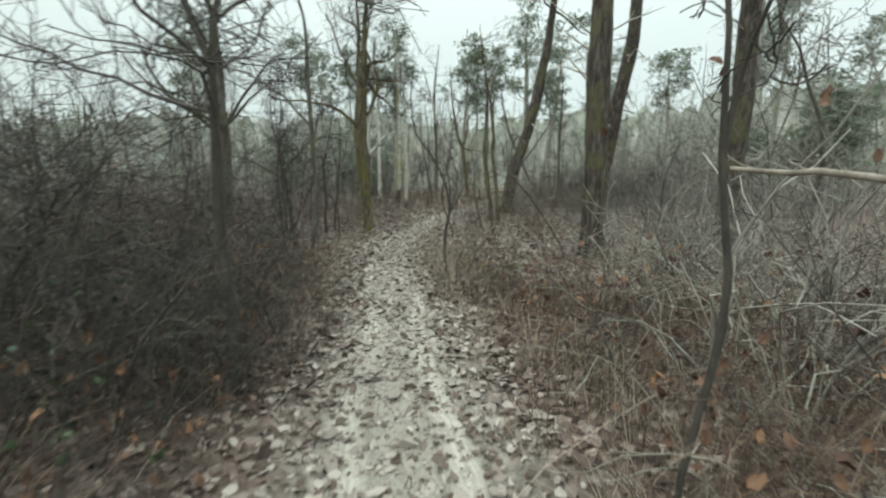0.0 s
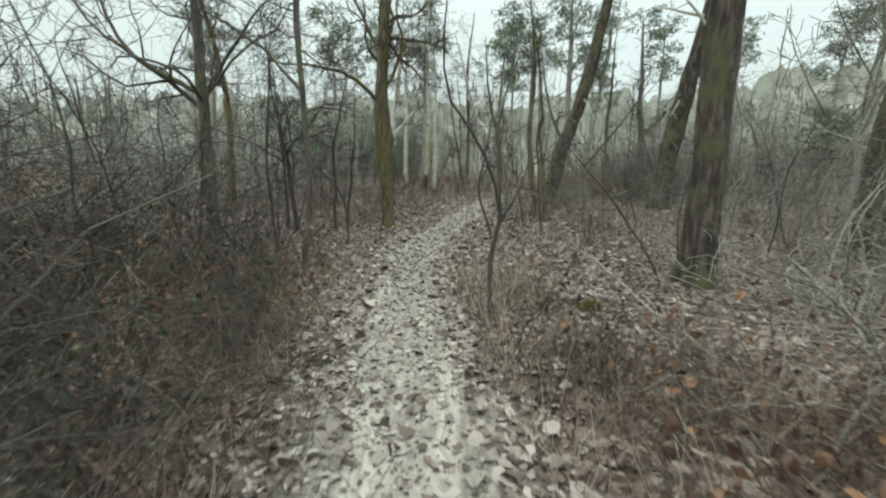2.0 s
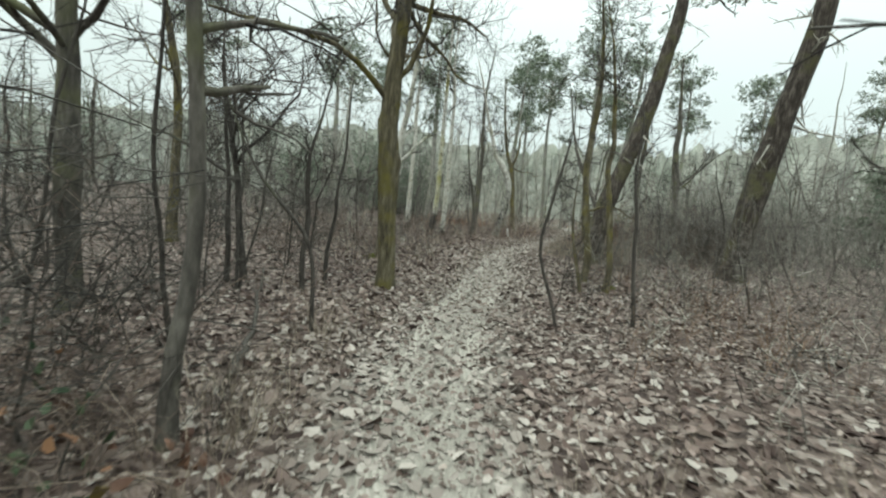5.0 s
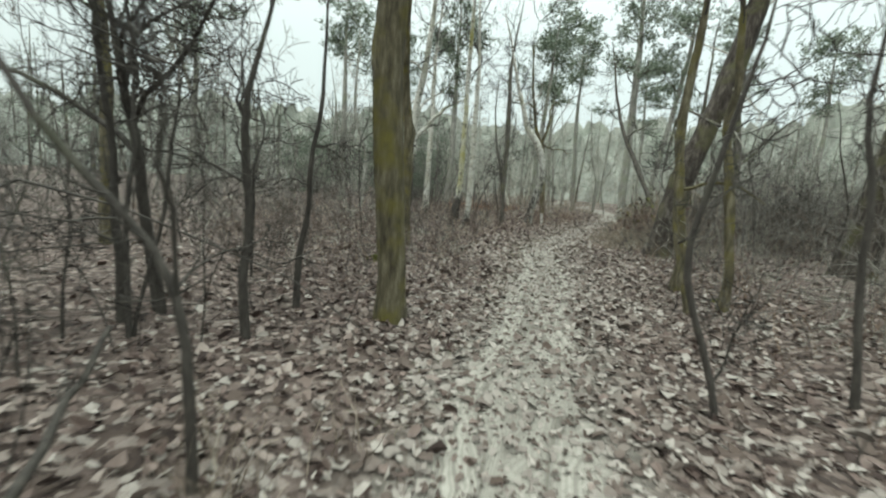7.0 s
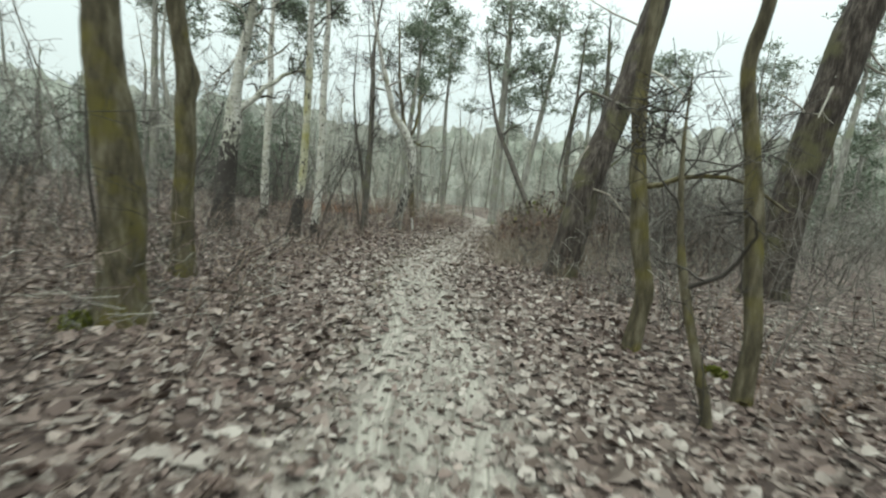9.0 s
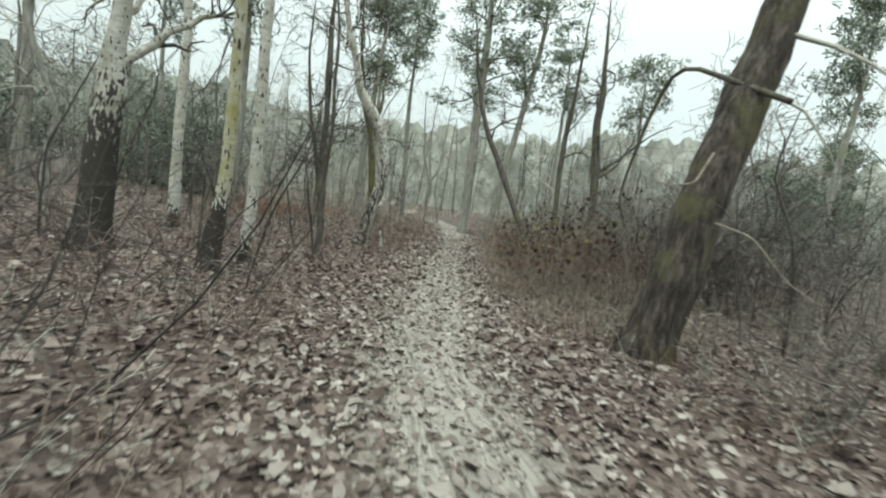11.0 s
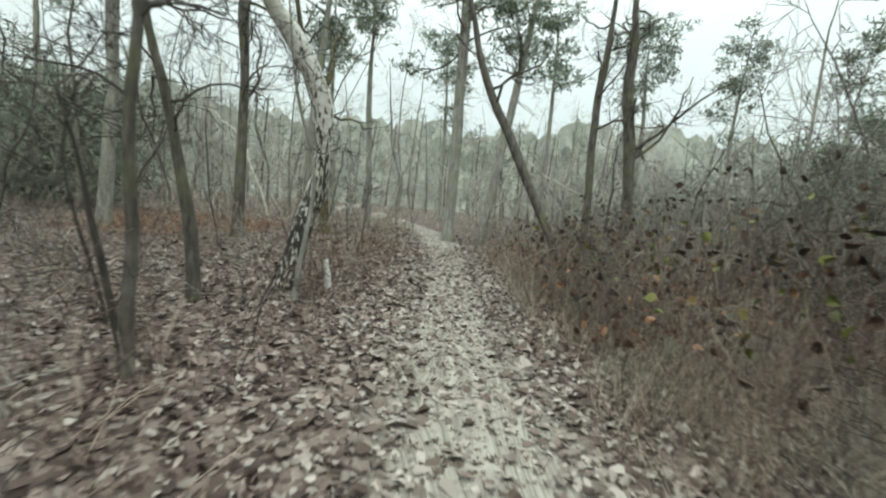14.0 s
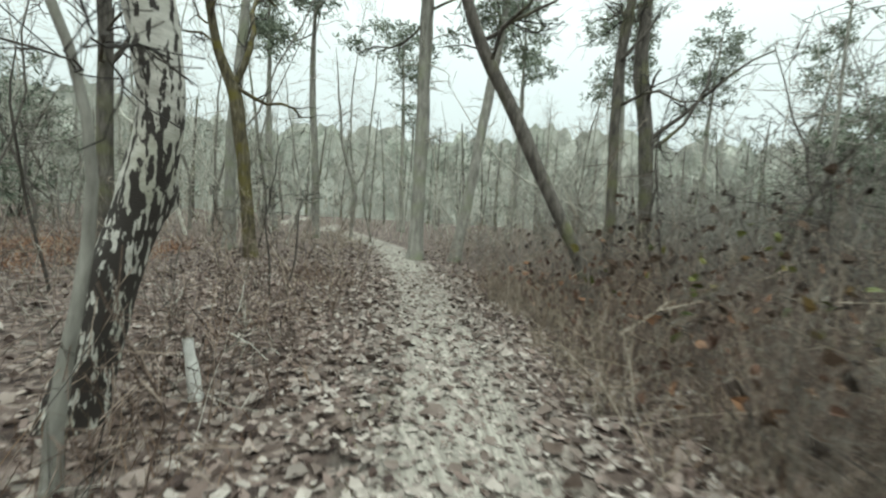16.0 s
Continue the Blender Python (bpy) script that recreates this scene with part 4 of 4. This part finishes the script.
def thicket(name, label, xs, ys, n, h0, h1, mat, seed, keep, arch=-0.06):
    """A mass of crooked stems with side twigs."""
    rng = np.random.default_rng(seed)
    x, y = rng.uniform(*xs, n), rng.uniform(*ys, n)
    ok = keep(x, y)
    x, y = x[ok], y[ok]
    n = len(x)
    h = rng.uniform(h0, h1, n)
    base = np.c_[x, y, bumps(x, y) - 0.05]
    l1 = grow(rng, base, np.c_[rng.normal(0, 0.34, (n, 2)), np.ones(n)], h * rng.uniform(0.7, 1.15, n), 6, 0.2, np.linspace(0.1, arch, 5))
    r1 = taper(rng.uniform(0.005, 0.014, n) * (h / 2.5), 6, 0.3)
    s = Soup().tubes(l1, r1, 3)
    l2, r2 = offshoots(rng, l1, r1, 5, 0.15, 1.0, 0.62, 0.24 * (h0 + h1), 3, 0.6, 0.3, 0.02)
    s.tubes(l2, np.maximum(r2, 0.003), 3)
    l3, r3 = offshoots(rng, l2, r2, 2, 0.2, 1.0, 0.7, 0.12 * (h0 + h1), 2, 0.7, 0.2, 0.0)
    s.tubes(l3, np.maximum(r3, 0.003), 3)
    ob = new(name, s.mesh(name, mat))
    return tagged(ob, label, "undergrowth", kind="stuff")


def off_path(d):
    return lambda x, y: np.abs(beside(x, y)) > d


thicket("far_thicket", "distant grey thicket of crooked bare stems", (-34, 34), (22, 44), 640, 3.6, 7.4, TWIG_GREY_HAZED, 501, off_path(1.4))
thicket("far_thicket", "distant grey thicket of crooked bare stems", (-26, -6), (-14, 22), 430, 2.0, 4.6, TWIG_MID, 502, lambda x, y: beside(x, y) < -7.5)
thicket("far_thicket", "distant grey thicket of crooked bare stems", (6, 26), (-12, 22), 620, 1.8, 3.8, TWIG_MID, 503, lambda x, y: beside(x, y) > 5.5)
thicket("grey_bank", "dense bank of tall grey scrub", (5, 17), (7, 24), 520, 2.2, 4.2, TWIG_MID, 507, lambda x, y: (beside(x, y) > 4.5) & (beside(x, y) < 12))
thicket("thicket_behind", "bare thicket closing the view behind", (-8, 20), (-34, -17), 150, 2.0, 4.5, TWIG_GREY_HAZED, 504, off_path(1.6))
thicket("brushwood", "low bare brushwood along the path", (-6, 8), (9, 24), 420, 0.7, 2.2, STRAW, 505, lambda x, y: (np.abs(beside(x, y)) > 1.0) & ((beside(x, y) > 0) | (y > 13)))
thicket("young_growth", "sparse upright seedlings in the leaf litter", (-7, 8), (-7, 12), 420, 0.4, 1.5, TWIG_DARK, 506, lambda x, y: (np.abs(beside(x, y)) > 1.5))

thicket("brushwood", "low grey-brown brushwood in the leaf litter", (-7, 1), (-3, 14), 620, 0.45, 1.3, BROWN, 508, lambda x, y: (beside(x, y) < -1.2) & (beside(x, y) > -6.5))
thicket("brushwood", "low pale twigs in the leaf litter", (-7, 9), (-8, 14), 420, 0.4, 1.2, TWIG_PALE, 509, lambda x, y: (beside(x, y) < -1.5) & (y > -3) | (beside(x, y) > 1.9))
thicket("brushwood", "thin dark stems in the leaf litter", (-8, 1), (-7.5, 4), 130, 1.2, 2.6, BARK_DARK, 510, lambda x, y: (beside(x, y) < -1.9), 0.05)


def far_woods():
    rng = np.random.default_rng(600)
    s, st = Soup(), Soup()
    n = 240
    a = rng.uniform(-0.9, np.pi + 0.9, n)
    d = rng.uniform(36, 75, n)
    x, y = 2 + d * np.cos(a), 6 + d * np.sin(a)
    h = rng.uniform(8, 13.5, n) * d / 55
    base = np.c_[x, y, np.full(n, -0.1)]
    l1 = grow(rng, base, np.c_[rng.normal(0, 0.05, (n, 2)), np.ones(n)], h, 5, 0.03, 0.05)
    st.tubes(l1, taper(rng.uniform(0.1, 0.2, n), 5, 0.3), 5)
    m = 24
    f = rng.uniform(0.1, 1.0, (n, m)) ** 0.8
    c = base[:, None] + np.stack([rng.normal(0, 1, (n, m)) * (1.7 - 1.1 * f), rng.normal(0, 1, (n, m)) * (1.7 - 1.1 * f), f * h[:, None]], -1)
    sprays(rng, s, c.reshape(-1, 3), (1.3 - 0.6 * f).reshape(-1), 7, 0.055)
    tagged(new("far_trunks", st.mesh("far_trunks", BARK_GREY)), "distant tree trunks at the edge of the wood", "woods", kind="stuff")
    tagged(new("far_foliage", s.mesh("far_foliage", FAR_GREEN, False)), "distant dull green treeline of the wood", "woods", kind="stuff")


far_woods()


def backdrop():
    """The solid mass of the far wood, haze in its colour, with an uneven crown line, more than fifty metres away."""
    rng = np.random.default_rng(640)
    s = Soup()
    for radius, h0, h1 in ((64, 5.5, 9.0), (82, 8.0, 12.5)):
        n, rows = 700, 9
        a = np.linspace(0, 2 * np.pi, n, endpoint=False)
        h = np.zeros(n)
        for k, w in ((5, 1.0), (13, 0.8), (37, 0.6), (90, 0.45), (190, 0.35)):
            h += w * np.sin(k * a + rng.uniform(0, 6.28)) * rng.uniform(0.6, 1.0)
        h = h0 + (h1 - h0) * (h - h.min()) / (h.max() - h.min()) + rng.normal(0, 0.25, n)
        h = h * (1.1 + 0.5 * np.cos(a - radians(75)))
        f = np.linspace(0, 1, rows)[:, None]
        r = radius + rng.normal(0, 0.7, (rows, n)) + 3.0 * f
        v = np.stack([2 + r * np.cos(a), 6 + r * np.sin(a), f * h - 0.3], -1)
        i = (np.arange(rows - 1)[:, None] * n + np.arange(n)[None]).reshape(-1)
        j = (np.arange(rows - 1)[:, None] * n + (np.arange(n)[None] + 1) % n).reshape(-1)
        s.add(v, np.stack([i, j, j + n, i + n], -1))
    tagged(new("backdrop", s.mesh("backdrop", FAR_WOOD_HAZE)), "far grey-green wood closing the horizon, paled and glowing as haze", "woods", kind="structure")


backdrop()


def crowns(name, label, xs, ys, n, h0, h1, seed, keep, mat=None):
    """Bare deciduous trees of the middle distance, whose fine twigs veil the sky."""
    rng = np.random.default_rng(seed)
    x, y = rng.uniform(*xs, n), rng.uniform(*ys, n)
    ok = keep(x, y)
    x, y = x[ok], y[ok]
    n = len(x)
    h = rng.uniform(h0, h1, n)
    base = np.c_[x, y, bumps(x, y) - 0.1]
    l1 = grow(rng, base, np.c_[rng.normal(0, 0.16, (n, 2)), np.ones(n)], h, 8, 0.17, 0.07)
    r1 = taper(rng.uniform(0.03, 0.075, n), 8, 0.2)
    s = Soup().tubes(l1, r1, 5)
    l2, r2 = offshoots(rng, l1, r1, 15, 0.12, 1.0, 0.75, 2.3, 5, 0.5, 0.34, 0.1)
    s.tubes(l2, np.maximum(r2, 0.012), 3)
    l3, r3 = offshoots(rng, l2, r2, 6, 0.2, 1.0, 0.6, 0.9, 3, 0.6, 0.25, 0.08)
    s.tubes(l3, np.maximum(r3, 0.009), 3)
    tagged(new(name, s.mesh(name, mat or TWIG_GREY_HAZED)), label, "woods", kind="stuff")


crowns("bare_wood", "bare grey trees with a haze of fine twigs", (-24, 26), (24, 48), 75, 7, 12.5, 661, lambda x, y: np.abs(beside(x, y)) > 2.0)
crowns("bare_wood", "bare grey trees with a haze of fine twigs", (-24, -7), (-12, 24), 40, 6, 10, 662, lambda x, y: beside(x, y) < -7.5, TWIG_MID)
crowns("bare_wood", "bare grey trees with a haze of fine twigs", (8, 24), (-8, 24), 28, 5, 9, 663, lambda x, y: beside(x, y) > 9, TWIG_MID)


def evergreen(x, y, radius, height, seed):
    """A dense dark bush that keeps its green through the winter."""
    rng = np.random.default_rng(seed)
    top = thing("evergreen_bush", (x, y, 0), "dense dark green evergreen bush behind the trees", "bush", "evergreen bushes")
    n = 340
    d = unit(rng.normal(0, 1, (n, 3)))
    p = d * rng.uniform(0.55, 1.0, (n, 1)) * [radius, radius, height * 0.55] * (1 + 0.25 * np.sin(3 * d[:, :1] * 2 + seed)) + [0, 0, height * 0.5]
    p[:, 2] = np.maximum(p[:, 2], 0.1)
    stems = grow(rng, rng.normal(0, 0.15, (5, 3)) * [1, 1, 0], np.c_[rng.normal(0, 0.4, (5, 2)), np.ones(5)], np.full(5, height * 0.8), 5, 0.15, 0.1)
    for g in stems:
        part("stem", Soup().tubes(g[None], np.linspace(0.05, 0.015, 5)[None], 5), BARK_DARK, top)
    s = Soup()
    sprays(rng, s, p, rng.uniform(0.3, 0.6, n), 12, 0.07)
    tagged(part("foliage", s, NEEDLE_DARK, top, smooth=False), kind="stuff")


for i, (x, y, r, h) in enumerate([(-12, 22, 2.2, 3.4), (-15, 24, 2.6, 4.5), (-18, 27, 3, 6), (-15, 31, 3, 7), (-19, 19, 2.5, 4.5), (-21, 31, 3, 8)]):
    evergreen(x, y, r, h, 620 + i)


# ---- grass, bracken, weeds ----
def blades(rng, soup, at, height, lean, width, k=4, droop=-0.12):
    n = len(at)
    l = grow(rng, at, np.c_[rng.normal(0, lean, (n, 2)), np.ones(n)], height, k, 0.2, droop)
    side = unit(np.c_[rng.normal(0, 1, (n, 2)), np.zeros(n)])[:, None] * (width * np.linspace(1, 0.15, k)[None, :])[..., None] if np.ndim(width) == 0 else None
    v = np.stack([l - side, l + side], 2)
    i = (np.arange(n)[:, None] * k * 2 + np.arange(k - 1)[None] * 2)
    soup.add(v, np.stack([i, i + 1, i + 3, i + 2], -1))


def tufts(name, label, mat, seed, spots, per, h0, h1, lean, width, radius=0.09, droop=-0.12, low_edge=False):
    rng = np.random.default_rng(seed)
    at = np.repeat(spots, per, 0) + np.c_[rng.normal(0, radius, (len(spots) * per, 2)), np.zeros(len(spots) * per)]
    at[:, 2] = bumps(at[:, 0], at[:, 1]) - 0.02
    s = Soup()
    h = rng.uniform(h0, h1, len(at))
    if low_edge:
        h = h * np.clip(0.1 + 0.3 * np.abs(beside(at[:, 0], at[:, 1])), 0.3, 1.3)
    blades(rng, s, at, h, lean, width, 4, droop)
    return tagged(new(name, s.mesh(name, mat, False)), label, "undergrowth", kind="stuff")


def spots(seed, n, y0, y1, s0, s1):
    rng = np.random.default_rng(seed)
    y = rng.uniform(y0, y1, n)
    return np.c_[trail(y) + rng.uniform(s0, s1, n), y, np.zeros(n)]


tufts("dry_grass", "dry straw-coloured grass along the path edge", STRAW, 701, np.vstack([spots(1, 30, -13, -9.6, 0.75, 1.6), spots(12, 26, -9.6, -7.2, 0.65, 1.8), spots(2, 36, -12, -5, -1.5, -0.75), spots(3, 80, 5.5, 16, 0.85, 2.2)]), 26, 0.15, 0.6, 0.3, 0.003)
tufts("dry_grass", "greyish straw weeds heaped beside the leaning pine", STRAW, 708, spots(19, 150, 4.4, 9.5, 1.0, 3.4), 22, 0.3, 1.1, 0.5, 0.003, 0.16, -0.12, True)
tufts("dry_grass", "tall dry straw grass beside the path", STRAW, 705, np.vstack([spots(14, 15, -9.2, -7.1, 0.7, 1.7), spots(15, 24, 7.0, 15, 1.0, 2.2)]), 34, 0.3, 0.95, 0.22, 0.003, 0.1, -0.06)
tufts("dead_bracken", "collapsed rust-brown bracken beside the path", BRACKEN, 702, np.vstack([spots(4, 210, -13.6, -9.0, 0.9, 3.6), spots(5, 110, -14.2, -8.5, -3.2, -0.8), spots(6, 200, 8.5, 17, 1.0, 5)]), 22, 0.2, 0.8, 0.85, 0.005, 0.2, -0.22, True)
tufts("low_grass", "short olive grass at the edge of the path", OLIVE, 707, np.vstack([spots(16, 130, 1.5, 11, -0.75, -0.25), spots(17, 50, -5, 3, -0.9, -0.35), spots(18, 40, 3, 9, 0.45, 0.8)]), 14, 0.03, 0.11, 0.8, 0.003, 0.1, -0.15)
tufts("dead_bracken", "bright rust-orange dead bracken among the birches", RUST_FERN, 706, spots(13, 110, 15, 21, -9.5, -5.5), 22, 0.25, 0.7, 0.85, 0.007, 0.2, -0.2)
tufts("withered_stems", "tall withered brown weed stems", BROWN, 703, np.vstack([spots(7, 110, 5.0, 17, 1.3, 6)]), 12, 0.5, 1.6, 0.4, 0.003, 0.16, -0.1, True)
tufts("withered_stems", "brown twiggy weeds over the leaf litter", BRACKEN, 704, np.vstack([spots(9, 90, 8.5, 16, 1.0, 5), spots(10, 70, 9, 17, -2.4, -0.9), spots(11, 60, -5, 4, 2.0, 4)]), 12, 0.3, 1.1, 0.45, 0.003, 0.18, -0.08, True)


def hung_leaves(name, label, mat, seed, n, y0, y1, s0, s1, z0, z1, size):
    rng = np.random.default_rng(seed)
    y = rng.uniform(y0, y1, n)
    out = rng.uniform(s0, s1, n)
    at = np.c_[trail(y) + out, y, z0 + (z1 - z0) * rng.random(n) * np.clip(np.abs(out) / 3.0, 0.3, 1.2)]
    s = Soup()
    leaves(rng, s, at, rng.uniform(0.6, 1.2, n) * size, 0.7, 0.8, hang=0.8)
    st = at.copy()
    st[:, 2] = -0.02
    w = (at - st) + rng.normal(0, 0.06, at.shape)
    root = st + rng.normal(0, 0.28, at.shape) * [1, 1, 0]
    l = np.stack([root, root * 0.7 + at * 0.3 + w * [0, 0, 0.2], root * 0.35 + at * 0.65 + w * [0, 0, 0.22] + rng.normal(0, 0.04, at.shape), at], 1)
    top = thing(name, (0, 0, 0), label, "weeds")
    tagged(part("foliage", s, mat, top, smooth=False), kind="stuff")
    tagged(part("stalk_mass", Soup().tubes(l, np.tile([0.0035, 0.003, 0.0024, 0.0016], (n, 1)), 3), BROWN, top), kind="stuff")


hung_leaves("bramble_thicket", "dark evergreen bramble leaves in the thicket", EVERGREEN, 806, 520, -13.8, -7.8, -4.6, -1.5, 0.08, 1.1, 0.065)
hung_leaves("bramble_thicket", "low dark bramble leaves under the thorny shrubs", EVERGREEN, 807, 420, -14.0, -8.0, -3.6, -1.3, 0.04, 0.45, 0.07)
hung_leaves("withered_weeds", "tall weeds with dark shrivelled leaves", WITHERED, 801, 420, 6.4, 15, 1.3, 4.2, 0.4, 2.0, 0.105)
hung_leaves("bramble_weeds", "bramble sprays with yellow-green leaves", YELLOW, 802, 110, 6.4, 12.5, 1.35, 3.4, 0.6, 1.7, 0.1)
hung_leaves("bramble_weeds", "bramble sprays with yellow-green leaves", YELLOW, 803, 16, -13, -8, -3, -1.2, 0.2, 0.9, 0.07)
hung_leaves("bramble_weeds", "low bramble with reddish brown leaves", RUSTLEAF, 804, 400, 7.5, 15, 1.2, 3.4, 0.2, 1.1, 0.1)
hung_leaves("bramble_weeds", "low bramble with dark red-brown leaves under the thicket", RUSTLEAF, 808, 700, -14.2, -7.8, -3.8, -1.0, 0.04, 0.8, 0.075)
hung_leaves("bramble_weeds", "low bramble with reddish brown leaves", RUSTLEAF, 805, 300, -12.8, -8.8, 1.25, 3.6, 0.15, 0.8, 0.08)


# ---- leaf litter ----
def litter():
    rng = np.random.default_rng(900)
    parts_at = []

    def area(n, s_scale, y0, y1, size, keep_path):
        y = rng.uniform(y0, y1, n)
        s = rng.normal(0, s_scale, n)
        ok = (np.abs(s) > 0.38) | (rng.random(n) < keep_path)
        ok &= ~((y < -7.8) & (s < -1.25) & (rng.random(n) < 0.35)) & ~((y < -9.0) & (s > 1.25) & (rng.random(n) < 0.62)) & ~((y > 5) & (s > 1.8) & (rng.random(n) < 0.4))
        y, s = y[ok], s[ok]
        x = trail(y) + s
        z = bumps(x, y) + rng.uniform(0.006, 0.03, len(x)) * np.where(np.abs(s) < 0.4, 0.5, 1)
        return np.c_[x, y, z], rng.lognormal(0, 0.35, len(x)).clip(0.4, 2.0) * size * 0.95

    pale, brown = Soup(), Soup()
    for n, sc, y0, y1, size, kp in ((50000, 2.4, -14.5, 18, 0.068, 0.4), (22000, 5.5, -12, 24, 0.085, 0.3), (11000, 0.7, -14.5, 18, 0.055, 0.6)):
        at, sz = area(n, sc, y0, y1, size, kp)
        far = np.abs(beside(at[:, 0], at[:, 1]))
        old = rng.random(len(at)) < np.clip(0.05 + 0.42 * (far - 0.3), 0.05, 0.74) * np.where((at[:, 0] > trail(at[:, 1])) & (at[:, 1] > -5) & (at[:, 1] < 4), 0.6, 1)
        old |= (rng.random(len(at)) < 0.75) & (at[:, 1] < -8.5) & (far > 0.85)
        leaves(rng, pale, at[~old], sz[~old], 0.32, 0.55)
        leaves(rng, brown, at[old], sz[old], 0.4, 0.6)
    n = 12000
    y = rng.uniform(-14.5, 17, n)
    x = trail(y) + rng.normal(0, 0.34, n)
    at = np.c_[x, y, bumps(x, y) + rng.uniform(0.003, 0.009, n)]
    half = rng.random(n) < 0.2
    leaves(rng, pale, at[~half], rng.uniform(0.018, 0.04, (~half).sum()), 0.2, 0.4)
    leaves(rng, brown, at[half], rng.uniform(0.018, 0.045, half.sum()), 0.2, 0.4)
    top = thing("leaf_litter", (0, 0, 0), "thick litter of pale and brown fallen oak leaves", "leaf litter")
    tagged(part("pale_leaves", pale, LEAF, top, "pale bleached fallen leaves", False), kind="stuff")
    tagged(part("brown_leaves", brown, LEAF_BROWN, top, "old brown fallen leaves", False), kind="stuff")
    shapes = []
    for i in range(12):
        one = Soup()
        leaves(rng, one, np.zeros((1, 3)), np.array([0.1]), 0.1, 0.6)
        shapes.append(one.mesh("leaf", LEAF if i % 3 else LEAF_BROWN, False))
    for i in range(300):
        y = rng.uniform(-12.5, 14)
        s = rng.normal(0, 0.7)
        x = float(trail(y) + s)
        ob = new("leaf", shapes[i % 12])
        ob.parent = top
        ob.matrix_basis = pose(x, y, float(bumps(np.array(x), np.array(y))) + 0.022, rng.uniform(-12, 12), rng.uniform(-12, 12), rng.uniform(0, 360)) @ Matrix.Scale(rng.uniform(0.7, 1.25), 4)


litter()


# ---- small things ----
STUB = material("pale_birch_bark", [(0.3, (0.42, 0.41, 0.38)), (0.7, (0.72, 0.71, 0.67))], 9, 0.7, 0.4)


def birch_stub():
    rng = np.random.default_rng(950)
    top = thing("birch_stump", (-1.0, 11.03, -0.02), "broken white birch stub standing in the leaf litter", "stump")
    q = np.c_[np.linspace(0, -0.08, 12), np.linspace(0, 0.03, 12), np.linspace(-0.05, 0.42, 12), np.linspace(0.046, 0.03, 12)]
    part("trunk", trunk_soup(rng, q, 12, 0.1, 0.16, 0.16), STUB, top)
    e = Soup()
    a = np.arange(12) * np.pi / 6
    ring = np.c_[-0.08 + 0.029 * np.cos(a), 0.03 + 0.029 * np.sin(a), 0.42 + 0.03 * np.sin(2 * a)]
    e.add(np.vstack([ring, [[-0.08, 0.03, 0.4]]]), np.array([(i, (i + 1) % 12, 12) for i in range(12)]))
    part("broken_end", e, DEADWOOD, top, "splintered pale wood")


birch_stub()


def moss_clump(x, y, size, seed):
    rng = np.random.default_rng(seed)
    n = 140
    p = rng.normal(0, size * 0.45, (n, 2))
    z = 0.5 * size * np.exp(-(p ** 2).sum(1) / (size * 0.6) ** 2)
    top = thing("moss_clump", (x, y, float(bumps(np.array(x), np.array(y)))), "bright green moss cushion on the ground", "moss", "moss cushions")
    s = Soup()
    sprays(rng, s, np.c_[p, z * rng.uniform(0.5, 1, n)], np.full(n, 0.06), 9, 0.22)
    part("cushion", s, MOSS, top, smooth=False)


for i, (x, y, size) in enumerate([(1.47, -8.71, 0.2), (4.79, -7.81, 0.1), (-1.62, -0.75, 0.14), (3.0, -12.2, 0.2), (3.4, 0.0, 0.06)]):
    moss_clump(x, y, size, 960 + i)


def stick(label, pts, r, mat, seed):
    """A fallen or leaning branch with a few side twigs."""
    rng = np.random.default_rng(seed)
    p = np.array(pts, float)
    top = thing("fallen_branch", tuple(p[0]), label, "branch")
    p = p - p[0]
    t = np.linspace(0, len(p) - 1, 14)
    q = np.stack([np.interp(t, np.arange(len(p)), p[:, c]) for c in range(3)], 1)
    q[1:-1] += rng.normal(0, r * 0.6, (12, 3))
    rad = np.linspace(r, r * 0.4, 14)
    part("stem", Soup().tubes(q[None], rad[None], 7), mat, top)
    l, lr = offshoots(rng, q[None], rad[None], 4, 0.3, 0.95, 0.5, 0.35, 4, 0.5)
    for g, w in zip(l, lr):
        part("side_twig", Soup().tubes(g[None], w[None], 4), mat, top)


stick("pale dead branch arching over the undergrowth", [(7.3, -12.9, -0.02), (7.15, -12.75, 1.3), (6.95, -12.6, 1.44), (6.65, -12.5, 1.47), (6.35, -12.35, 1.5)], 0.026, DEADWOOD, 981)
stick("pale dead branch lying on bracken", [(5.9, -8.9, 0.02), (5.2, -8.1, 0.35), (4.5, -7.3, 0.7)], 0.016, DEADWOOD, 982)
stick("grey stick lying in the leaf litter", [(-0.9, 0.6, 0.03), (-1.5, 0.2, 0.12), (-2.0, 0.1, 0.2)], 0.016, BARK_GREY, 983)
stick("pale stick lying in the leaf litter", [(2.0, -10.6, 0.03), (1.4, -10.3, 0.15), (0.8, -10.2, 0.25)], 0.014, DEADWOOD, 984)
stick("thin dead stick leaning out of the leaves", [(-1.6, 4.0, 0.0), (-1.4, 4.1, 0.5), (-1.1, 4.15, 1.0)], 0.011, BARK_GREY, 985)
stick("thin dead stick leaning out of the leaves", [(-1.3, 3.2, 0.0), (-1.15, 3.3, 0.4), (-0.95, 3.35, 0.8)], 0.009, BARK_GREY, 986)
stick("dark fallen bough propped in the leaf litter", [(0.75, -6.95, 0.05), (0.45, -6.45, 0.12), (0.1, -6.0, 0.3), (-0.2, -5.6, 0.55)], 0.03, BARK_DARK, 987)
